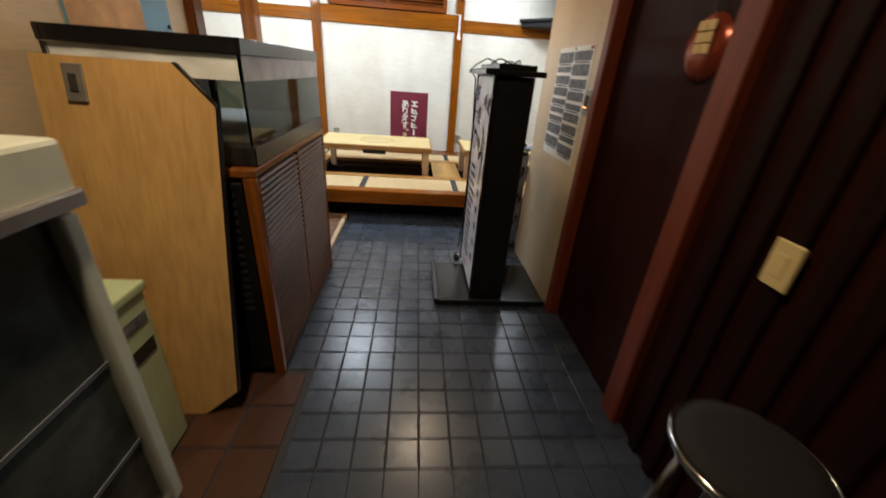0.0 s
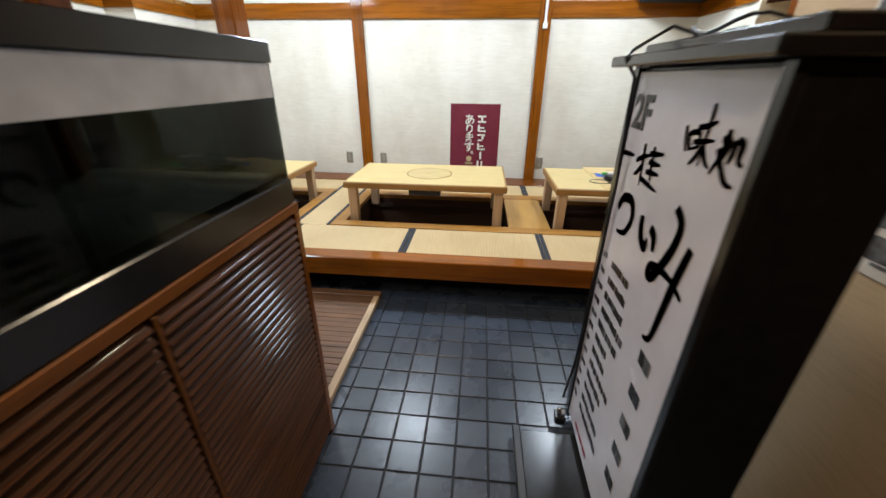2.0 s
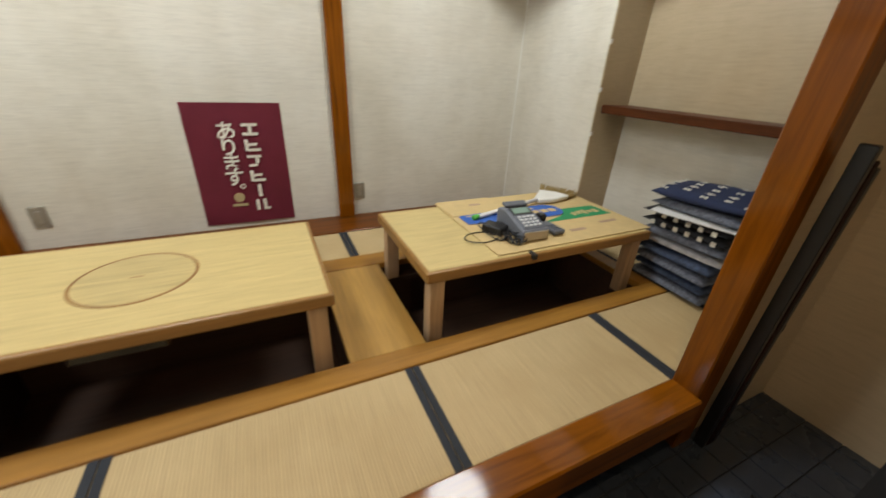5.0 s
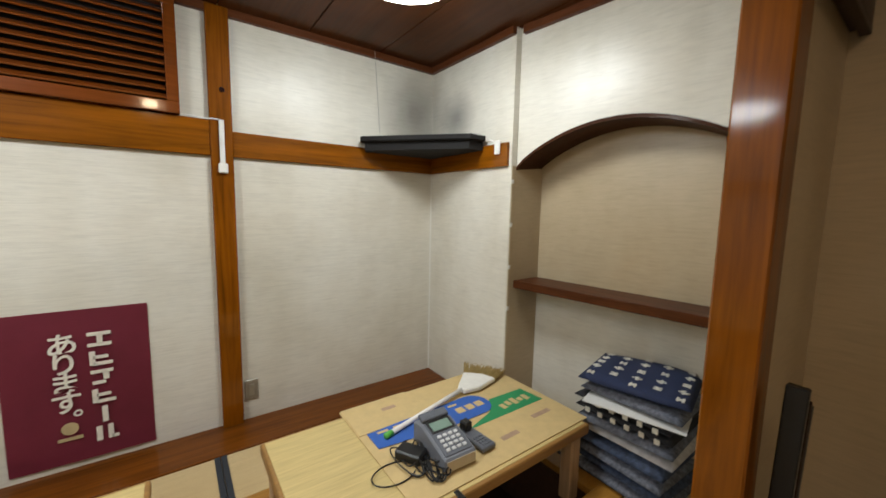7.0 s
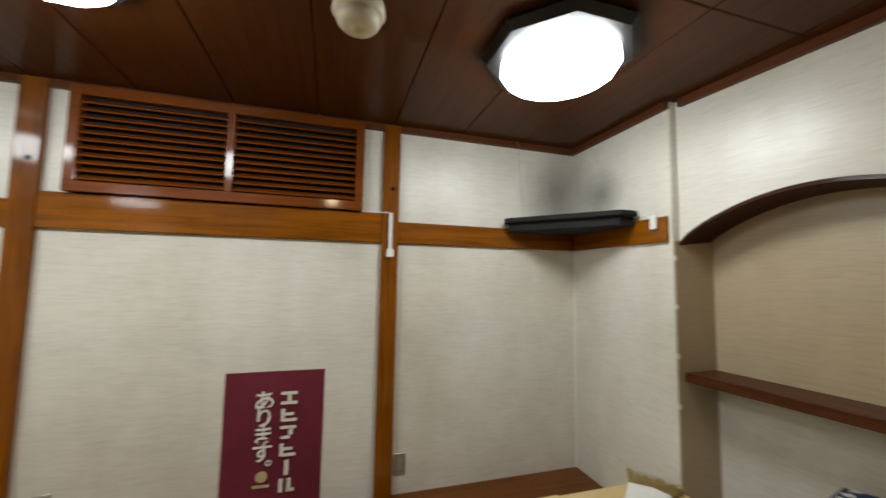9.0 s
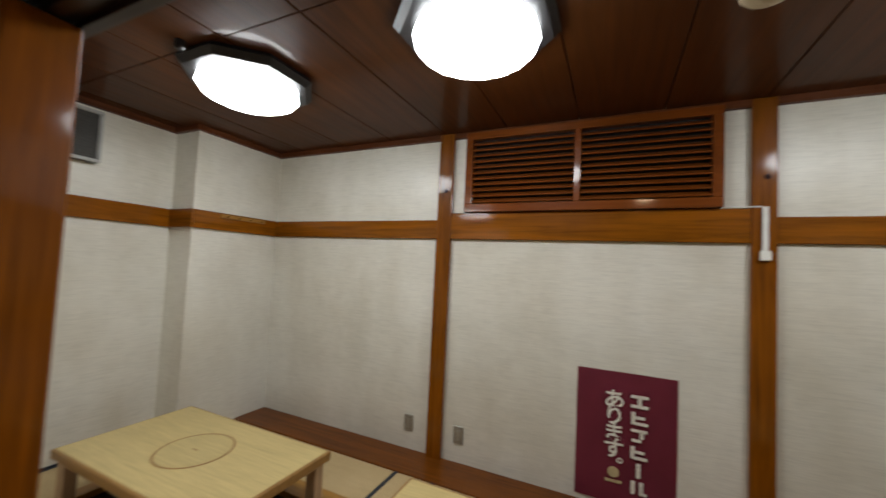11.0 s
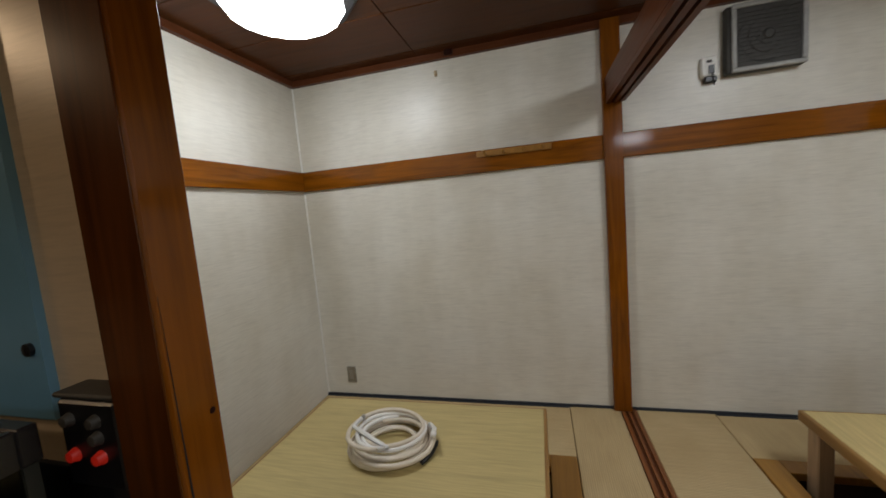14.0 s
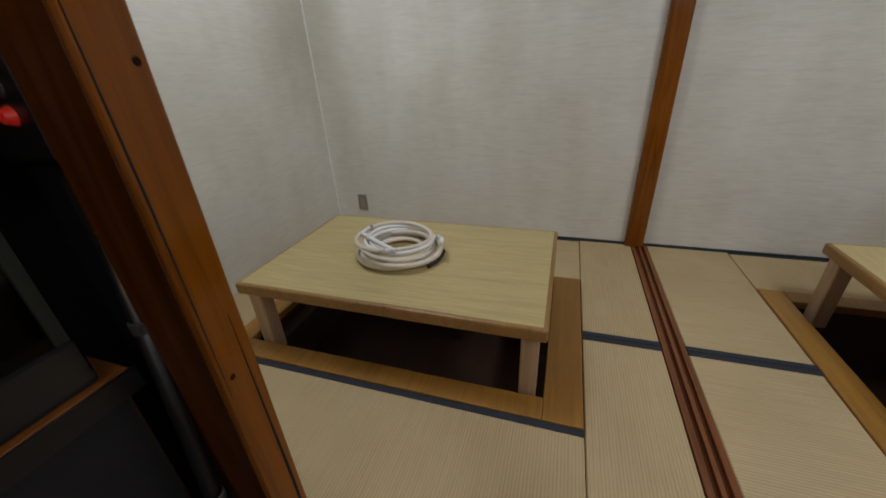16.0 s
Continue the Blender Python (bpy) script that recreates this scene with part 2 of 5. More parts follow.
M_BLUEPANEL = plain("sky_blue_print", (0.15, 0.33, 0.47), 0.35, 0, 0.12, 6, 0)
M_ORANGEPRINT = plain("orange_print", (0.62, 0.34, 0.11), 0.4, 0, 0.45, 7, 0)
M_GLASS = glass("tank_glass", (0.86, 0.90, 0.84))
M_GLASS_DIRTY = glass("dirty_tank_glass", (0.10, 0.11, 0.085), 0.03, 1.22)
M_DARKGLASS = plain("dusty_dark_glass", (0.06, 0.07, 0.058), 0.16, 0, 0.6, 9, 0)
M_ALGAE = plain("murky_back", (0.012, 0.014, 0.008), 0.6, 0, 0.5, 5, 0.1)
M_FRIDGE = plain("white_enamel", (0.62, 0.67, 0.57), 0.35, 0, 0.10, 8)
M_CRATE = plain("pale_green_crate", (0.50, 0.62, 0.38), 0.5, 0, 0.12, 10)
M_COPPER = plain("copper_red", (0.26, 0.05, 0.02), 0.25, 0.5, 0.2, 12)
M_SWITCH = plain("yellowed_plastic", (0.62, 0.50, 0.22), 0.45, 0, 0.08, 30)
M_ALARM = plain("cream_plastic", (0.62, 0.55, 0.40), 0.4, 0, 0.08, 20)
M_GRILLE = plain("dusty_grille", (0.05, 0.046, 0.038), 0.6, 0.2, 0.4, 90, 0.3)
M_FANGREY = plain("dusty_grey_paint", (0.36, 0.36, 0.34), 0.45, 0, 0.2, 30)
M_PALE_VIEW = plain("pale_view_grey", (0.55, 0.56, 0.60), 0.4, 0, 0.25, 8, 0.02)
M_SHADE = glow("lit_acrylic", (0.95, 1.0, 1.0), LAMP_GLOW)
M_REDLED = glow("red_lamp", (1.0, 0.03, 0.01), 0.11)
M_REDLED.node_tree.nodes["Principled BSDF"].inputs["Base Color"].default_value = (0.35, 0.015, 0.008, 1)
M_CUSH = [plain("navy_cotton", (0.018, 0.028, 0.075), 0.9, 0, 0.2, 90, 0.3), plain("grey_cotton", (0.15, 0.165, 0.21), 0.9, 0, 0.6, 60, 0.3),
          plain("black_cotton", (0.02, 0.02, 0.024), 0.9, 0, 0.3, 90, 0.3), plain("slate_cotton", (0.055, 0.078, 0.14), 0.9, 0, 0.6, 50, 0.3),
          plain("white_cotton", (0.55, 0.54, 0.55), 0.9, 0, 0.3, 30, 0.3)]
M_MOTIF = plain("white_motif", (0.68, 0.66, 0.58), 0.9, 0, 0.2, 90, 0)


# ---- mesh helpers ----
def finish(name, bm, material, smooth=False):
    me = bpy.data.meshes.new(name)
    bm.normal_update()
    bm.to_mesh(me)
    bm.free()
    me.materials.append(material)
    if smooth:
        me.polygons.foreach_set("use_smooth", [True] * len(me.polygons))
    return me


def part(name, bm, material, parent, label="", smooth=False):
    ob = new(name, finish(name, bm, material, smooth))
    ob.parent = parent
    if label:
        tagged(ob, label)
    return ob


def thing(name, at, label, category, group="", turn=0.0):
    ob = new(name)
    ob.empty_display_size = 0.1
    ob.matrix_basis = pose(*at, 0, 0, turn)
    return tagged(ob, label, category, group)


def box(x0, x1, y0, y1, z0, z1, bev=0.0, seg=1, bm=None):
    own = bm or bmesh.new()
    r = bmesh.ops.create_cube(own, size=1.0)
    vs = r["verts"]
    for v in vs:
        v.co = ((x0 + x1) / 2 + v.co.x * (x1 - x0), (y0 + y1) / 2 + v.co.y * (y1 - y0), (z0 + z1) / 2 + v.co.z * (z1 - z0))
    if bev:
        es = list({e for v in vs for e in v.link_edges})
        bmesh.ops.bevel(own, geom=es, offset=bev, segments=seg, affect="EDGES", profile=0.5)
    return own


def prism(points, z0, z1, bev=0.0):
    """A flat outline in x and y raised from z0 to z1."""
    bm = bmesh.new()
    lo = [bm.verts.new((x, y, z0)) for x, y in points]
    hi = [bm.verts.new((x, y, z1)) for x, y in points]
    bm.faces.new(lo[::-1])
    bm.faces.new(hi)
    k = len(points)
    for i in range(k):
        bm.faces.new((lo[i], lo[(i + 1) % k], hi[(i + 1) % k], hi[i]))
    bmesh.ops.recalc_face_normals(bm, faces=bm.faces[:])
    if bev:
        bmesh.ops.bevel(bm, geom=bm.edges[:], offset=bev, segments=1, affect="EDGES")
    return bm


def turned(bm, m):
    bmesh.ops.transform(bm, matrix=m, verts=bm.verts[:])
    return bm


def lathe(profile, seg=32, at=(0, 0, 0)):
    """A body of revolution from (radius, height) pairs."""
    bm = bmesh.new()
    rings = []
    for r, z in profile:
        if r < 1e-5:
            rings.append([bm.verts.new((at[0], at[1], at[2] + z))])
        else:
            rings.append([bm.verts.new((at[0] + r * math.cos(2 * math.pi * i / seg), at[1] + r * math.sin(2 * math.pi * i / seg), at[2] + z)) for i in range(seg)])
    for a, b in zip(rings, rings[1:]):
        for i in range(seg):
            j = (i + 1) % seg
            if len(a) == 1 and len(b) > 1:
                bm.faces.new((a[0], b[j], b[i]))
            elif len(b) == 1 and len(a) > 1:
                bm.faces.new((a[i], a[j], b[0]))
            elif len(a) > 1:
                bm.faces.new((a[i], a[j], b[j], b[i]))
    bmesh.ops.recalc_face_normals(bm, faces=bm.faces[:])
    return bm


def tube(points, r, seg=8, bm=None):
    """A round cord through the points."""
    bm = bm or bmesh.new()
    pts = [Vector(p) for p in points]
    rings = []
    up = Vector((0, 0, 1))
    for i, p in enumerate(pts):
        d = (pts[min(i + 1, len(pts) - 1)] - pts[max(i - 1, 0)]).normalized()
        s = d.cross(up)
        s = s.normalized() if s.length > 1e-3 else Vector((1, 0, 0))
        u = s.cross(d).normalized()
        rings.append([bm.verts.new(p + r * (math.cos(2 * math.pi * k / seg) * s + math.sin(2 * math.pi * k / seg) * u)) for k in range(seg)])
    for a, b in zip(rings, rings[1:]):
        for k in range(seg):
            bm.faces.new((a[k], a[(k + 1) % seg], b[(k + 1) % seg], b[k]))
    bm.faces.new(rings[0][::-1])
    bm.faces.new(rings[-1])
    bmesh.ops.recalc_face_normals(bm, faces=bm.faces[:])
    return bm


def lettering(body, size, bold=0.0):
    """The built-in font as a flat mesh in x and y, centred on its origin."""
    cu = bpy.data.curves.new("letters", "FONT")
    cu.body, cu.size, cu.extrude, cu.offset = body, size, 0.0008, bold
    cu.align_x, cu.align_y = "CENTER", "CENTER"
    ob = new("letters", cu)
    dg = bpy.context.evaluated_depsgraph_get()
    me = bpy.data.meshes.new_from_object(ob.evaluated_get(dg))
    bm = bmesh.new()
    bm.from_mesh(me)
    bpy.data.objects.remove(ob)
    bpy.data.meshes.remove(me)
    bpy.data.curves.remove(cu)
    return bm


def solid(name, material, *dims, bev=0.0, label="", category=""):
    """One piece of the setting, a box."""
    ob = new(name, finish(name, box(*dims, bev=bev), material))
    return tagged(ob, label, category, kind="structure")


# ---- the setting ----
FLOOR, MAT, CEIL = 0.0, 0.267, 2.545
XL, XR, YB = -2.6, 2.51, 5.6
T = 0.12

solid("ground", M_GROUT, -0.9, 2.9, -1.6, 3.8, -0.35, -0.006, label="dark mortar bed under the floor tiles", category="floor")
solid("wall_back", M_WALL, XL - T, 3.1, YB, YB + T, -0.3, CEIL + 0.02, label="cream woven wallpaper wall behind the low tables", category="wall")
solid("wall_left", M_WALL, XL - T, XL, 1.34, YB, -0.3, CEIL + 0.02, label="cream woven wallpaper wall", category="wall")
solid("wall_alcove", M_WALL, XL - T, -0.66, 1.34, 1.46, -0.3, CEIL + 0.02, label="cream wallpaper end wall of the tatami alcove", category="wall")
solid("wall_tank", M_WALL_BEIGE, -0.66, -0.62, 1.34, 2.547, -0.3, CEIL + 0.02, label="beige wallpaper wall behind the fish tank", category="wall")
solid("wall_tank_lining", M_WALL, -0.670, -0.66, 1.46, 2.545, MAT, CEIL, label="cream wallpaper lining of the alcove side", category="wall")
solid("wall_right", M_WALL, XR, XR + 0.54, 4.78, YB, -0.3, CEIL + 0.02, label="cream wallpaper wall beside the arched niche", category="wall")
NICHE = pose(2.55, 4.78, 0, 0, 0, 7)


def niche_piece(name, material, *dims, label, category):
    """A box in the niche's own turned axes: depth, then along the wall."""
    ob = solid(name, material, *dims, label=label, category=category)
    ob.matrix_basis = NICHE
    return ob


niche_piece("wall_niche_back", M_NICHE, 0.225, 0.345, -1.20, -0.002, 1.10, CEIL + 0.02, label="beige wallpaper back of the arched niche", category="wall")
niche_piece("wall_niche_foot", M_WALL, 0.225, 0.345, -1.20, -0.002, -0.3, 1.10, label="cream wallpaper below the niche shelf", category="wall")
# Tan paper that also carries the cheek's shade in its colour.
solid("wall_niche_lining", M_NICHE, 2.515, 2.80, 4.774, 4.7795, MAT, 1.79, label="tan wallpaper lining darkened for shade on the niche cheek", category="wall")
solid("wall_niche_side", M_WALL_BEIGE, 2.03, 3.05, 3.50, 3.575, -0.3, CEIL + 0.02, label="beige wallpaper wall beside the platform post", category="wall")
solid("wall_partition", M_WALL_BEIGE, 1.50, 2.72, 2.03, 2.87, -0.02, CEIL + 0.02, label="beige wallpaper partition with a price list", category="wall")
solid("wall_recess", M_WALL_BEIGE, 2.6, 2.72, 2.87, 3.50, -0.02, CEIL + 0.02, label="beige wallpaper wall of the corner recess", category="wall")
solid("wall_entry", M_DARK_Z, 1.56, 1.70, -1.5, 2.03, -0.02, CEIL + 0.02, label="dark red-brown timber wall by the entrance", category="wall")
solid("wall_entry_left", M_DARK_Z, -0.92, -0.80, -1.5, 1.34, -0.02, CEIL + 0.02, label="dark timber wall behind the refrigerated case", category="wall")
solid("wall_front", M_DARK_Z, -0.92, 1.70, -1.62, -1.5, -0.02, CEIL + 0.02, label="dark timber wall at the entrance", category="wall")


def arch_wall():
    """The wall over the niche, whose lower edge is a shallow arch."""
    spring, rise, k = 1.785, 0.20, 28
    pts = [(-0.004, CEIL + 0.02), (-1.20, CEIL + 0.02)]
    for i in range(k + 1):
        v = -1.20 + 1.196 * i / k
        pts.append((v, spring + rise * math.sin(math.pi * max(0.0, (v + 1.10) / 1.096)) ** 0.75))
    bm = prism(pts, 0, 0.22)
    m = NICHE @ Matrix(((0, 0, 1, 0), (1, 0, 0, 0), (0, 1, 0, 0), (0, 0, 0, 1)))
    tagged(new("wall_arch", finish("wall_arch", turned(bm, m), M_WALL)), "cream wallpaper wall cut to a shallow arch", "wall", kind="structure")
    bm = bmesh.new()
    rows = [[bm.verts.new((x, v, z + dz)) for x, dz in ((-0.008, -0.018), (0.222, -0.018), (0.222, -0.001), (-0.008, -0.001))] for v, z in pts[2:]]
    for a, b in zip(rows, rows[1:]):
        for i in range(4):
            bm.faces.new((a[i], a[(i + 1) % 4], b[(i + 1) % 4], b[i]))
    bm.faces.new(rows[0])
    bm.faces.new(rows[-1][::-1])
    bmesh.ops.recalc_face_normals(bm, faces=bm.faces[:])
    tagged(new("trim_arch", finish("trim_arch", turned(bm, NICHE), M_ARCH)), "bent brown wooden edging of the arch", "trim", kind="structure")


arch_wall()


def ceiling():
    bm = bmesh.new()
    x = -2.94
    while x < 3.0:
        for ya, yb in ((-1.6, 0.6), (0.604, 2.4), (2.404, 4.2), (4.204, 5.62)):
            box(x + 0.003, x + 0.452, ya, yb, CEIL, CEIL + 0.02, 0.002, 1, bm)
        x += 0.455
    tagged(new("ceiling", finish("ceiling", bm, M_CEIL)), "dark brown timber board ceiling with narrow joints", "ceiling", kind="structure")
    solid("ceiling_deck", M_VOID, -3.0, 3.1, -1.65, 5.75, CEIL + 0.021, CEIL + 0.06, label="dark deck above the ceiling boards", category="ceiling")


ceiling()


def trims():
    rail = dict(category="trim", label="varnished orange-brown wooden wall rail")
    z0, z1 = 1.79, 1.925
    solid("trim_rail_back_a", M_RAIL_X, -2.33, -0.70, YB - 0.022, YB, z0, z1, bev=0.003, **rail)
    solid("trim_rail_back_b", M_RAIL_X, -0.59, 1.095, YB - 0.026, YB, z0, 1.972, bev=0.003, **rail)
    solid("trim_rail_back_c", M_RAIL_X, 1.20, XR, YB - 0.022, YB, z0, z1, bev=0.003, **rail)
    solid("trim_rail_left_a", M_RAIL_Y, XL, XL + 0.022, 1.46, 3.46, z0, z1, bev=0.003, **rail)
    solid("trim_rail_left_b", M_RAIL_Y, XL, XL + 0.022, 3.56, 4.86, z0, z1, bev=0.003, **rail)
    solid("trim_rail_column_a", M_RAIL_X, XL + 0.022, -2.31, 4.838, 4.86, z0, z1, bev=0.003, **rail)
    solid("trim_rail_column_b", M_RAIL_Y, -2.332, -2.31, 4.86, YB - 0.022, z0, z1, bev=0.003, **rail)
    solid("trim_rail_alcove", M_RAIL_X, XL + 0.022, -0.670, 1.46, 1.482, z0, z1, bev=0.003, **rail)
    solid("trim_rail_right", M_RAIL_Y, XR - 0.022, XR, 4.80, YB - 0.022, z0, z1, bev=0.003, **rail)
    solid("wall_column", M_WALL, XL, -2.332, 4.86, YB, MAT - 0.03, CEIL, label="cream wallpaper corner column", category="wall")
    top = dict(category="trim", label="dark wooden cornice strip under the ceiling")
    solid("trim_cornice_back", M_DARK_X, XL, XR, YB - 0.03, YB, 2.505, CEIL, **top)
    solid("trim_cornice_left", M_DARK_Y, XL, XL + 0.03, 1.46, 4.86, 2.505, CEIL, **top)
    solid("trim_cornice_alcove", M_DARK_X, XL + 0.03, -0.670, 1.46, 1.49, 2.505, CEIL, **top)
    solid("trim_cornice_right", M_DARK_Y, XR - 0.03, XR, 4.78, YB - 0.03, 2.505, CEIL, **top)
    niche_piece("trim_cornice_niche", M_DARK_Y, -0.03, 0.0, -1.20, -0.03, 2.505, CEIL, **top)
    solid("trim_cornice_column_a", M_DARK_X, XL + 0.03, -2.302, 4.83, 4.86, 2.505, CEIL, **top)
    solid("trim_cornice_column_b", M_DARK_Y, -2.332, -2.302, 4.86, YB - 0.03, 2.505, CEIL, **top)
    bead = dict(category="trim", label="thin pale bead down the wall corner")
    solid("trim_bead_left", M_WHITE, XL, XL + 0.009, 1.46, 1.469, MAT, 1.79, **bead)
    solid("trim_bead_left_top", M_WHITE, XL, XL + 0.009, 1.46, 1.469, 1.925, 2.505, **bead)
    solid("trim_bead_right", M_WHITE, XR - 0.007, XR, YB - 0.007, YB, MAT, 1.79, **bead)
    solid("baseboard_left", M_BORDER, XL, XL + 0.012, 1.46, 4.86, MAT, MAT + 0.014, label="dark strip along the foot of the wall", category="baseboard")


trims()


def upright(name, x0, x1, y0, y1, z0, z1, label, material=M_POST, knot=None):
    ob = thing(name, ((x0 + x1) / 2, (y0 + y1) / 2, z0), label, "post")
    w, d = (x1 - x0) / 2, (y1 - y0) / 2
    part("shaft", box(-w, w, -d, d, 0, z1 - z0, 0.005), material, ob)
    if knot:
        bm = lathe([(0, 0), (0.014, 0.0), (0.012, 0.004), (0, 0.004)], 12)
        m = pose(knot[0], -d, knot[1] - z0, 90)
        part("plug", turned(bm, m), M_DARK_Z, ob, "dark wooden plug")
    return ob


upright("wall_post", -0.70, -0.59, YB - 0.035, YB, MAT, CEIL, "varnished orange-brown half post on the back wall", knot=(0.01, 2.13))
upright("wall_post", 1.095, 1.20, YB - 0.035, YB, MAT, CEIL, "varnished orange-brown half post beside a white cable", knot=(0.01, 2.13))
upright("wall_post", XL, XL + 0.04, 3.46, 3.56, MAT, CEIL, "varnished orange-brown half post at the end of the lintel")
upright("corner_post", -0.70, -0.60, 3.455, 3.575, 0.0, 2.07, "square varnished orange-brown post at the platform corner")
upright("platform_post", 1.93, 2.03, 3.475, 3.575, 0.0, CEIL, "square varnished red-brown post at the platform end")
tank_post = upright("tank_post", -0.645, -0.575, 2.547, 2.638, 0.0, CEIL, "square varnished orange-brown post with drying cracks")
for cx, z0, z1, w in ((-0.018, 0.30, 1.02, 0.0028), (-0.002, 0.28, 0.62, 0.0018), (0.024, 0.9, 1.5, 0.001)):
    pts = [(cx - w, (z0 + z1) / 2), (cx, z0), (cx + w, (z0 + z1) / 2 - 0.1), (cx + 0.004, z1)]
    part("drying_crack", turned(prism(pts, -0.0004, 0.0004), pose(0, 0.0458, 0, 90)), M_VOID, tank_post, "dark drying crack")
# The aisle side's shade is put into this facing's darker wood.
part("entrance_face", box(0.0353, 0.0375, -0.0445, 0.0445, 0.0, CEIL, 0.001), M_POST_SHADED, tank_post, "varnished face darkened for the shade on the aisle side")
for px, pz in ((0.012, 0.93), (-0.02, 1.33)):
    part("knot", turned(lathe([(0, 0.0006), (0.004, 0.0005), (0.005, 0)], 12), pose(px, 0.0454, pz, -90)), M_DARK_Z, tank_post, "small dark knot")
upright("partition_post", 1.49, 1.56, 1.97, 2.03, 0.0, CEIL, "narrow dark red corner strip of the partition", M_STRIP)


def beams():
    for name, dims, mat, label in (
            ("lintel_beam", (XL + 0.04, -0.70, 3.475, 3.575, 2.09, 2.23), M_DARK_X, "brown grooved wooden lintel between the two tatami bays"),
            ("lintel_beam", (-0.72, 2.6, 3.455, 3.595, 2.07, 2.24), M_BEAM, "dark brown wooden beam over the platform edge"),
            ("lintel_beam", (-0.705, -0.595, 2.638, 3.455, 2.07, 2.23), M_BEAM, "dark brown wooden beam over the alcove edge")):
        x0, x1, y0, y1, z0, z1 = dims
        ob = thing(name, ((x0 + x1) / 2, (y0 + y1) / 2, z0), label, "beam")
        a, b, h = (x1 - x0) / 2, (y1 - y0) / 2, z1 - z0
        part("beam_body", box(-a, a, -b, b, 0.02, h, 0.004), mat, ob)
        if a > b:
            for u in (-b + 0.012, 0, b - 0.012):
                part("track_rib", box(-a, a, u - 0.012, u + 0.012, 0, 0.02), mat, ob)
        else:
            for u in (-a + 0.012, 0, a - 0.012):
                part("track_rib", box(u - 0.012, u + 0.012, -b, b, 0, 0.02), mat, ob)
    upright("beam_strut", -0.70, -0.60, 3.475, 3.575, 2.24, CEIL, "short dark strut between beam and ceiling", M_DARK_Z)


beams()

# ---- platform ----
PITS = {"a": (-2.20, -0.79, 4.005, 4.945), "b": (-0.50, 2.50, 4.005, 4.945), "c": (-2.10, -1.183, 1.72, 3.197)}


def platform():
    nose = dict(category="platform edge", label="thick varnished orange-brown board along the platform edge")
    solid("trim_nosing_front", M_RAIL_X, -0.60, 1.93, 3.455, 3.575, 0.155, MAT + 0.012, bev=0.006, **nose)
    solid("trim_nosing_side", M_RAIL_Y, -0.70, -0.59, 2.638, 3.475, 0.155, MAT + 0.012, bev=0.006, **nose)
    # Recess under the edge: black in place of its shade.
    solid("platform_riser_front", M_VOID, -0.70, 2.03, 3.66, 3.70, -0.02, 0.24, label="recessed riser blacked for the shade under the platform", category="platform")
    solid("platform_riser_side", M_VOID, -0.80, -0.76, 1.5, 3.66, -0.02, 0.24, label="recessed riser blacked for the shade under the alcove edge", category="platform")
    solid("platform_soffit_front", M_VOID, -0.70, 2.03, 3.575, 3.66, 0.20, 0.24, label="underside blacked for shade at the platform edge", category="platform")
    solid("platform_soffit_side", M_VOID, -0.76, -0.70, 2.50, 3.575, 0.20, 0.24, label="underside blacked for shade at the alcove edge", category="platform")
    deck = dict(category="platform", label="timber deck under the tatami mats")
    cells = [(XL, 2.03, 3.575, 4.005), (XL, -2.20, 4.005, 4.945), (-0.79, -0.50, 4.005, 4.945), (2.50, 2.85, 3.575, 4.945), (2.03, 2.5, 3.575, 4.005),
             (XL, 2.51, 4.945, YB), (XL, -2.10, 1.46, 3.575), (-2.10, -0.70, 3.197, 3.575), (-1.183, -0.67, 1.46, 2.53), (-1.183, -0.70, 2.53, 3.197),
             (-2.10, -1.183, 1.46, 1.72)]
    for i, (x0, x1, y0, y1) in enumerate(cells):
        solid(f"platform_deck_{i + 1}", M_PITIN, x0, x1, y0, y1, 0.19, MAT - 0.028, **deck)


platform()


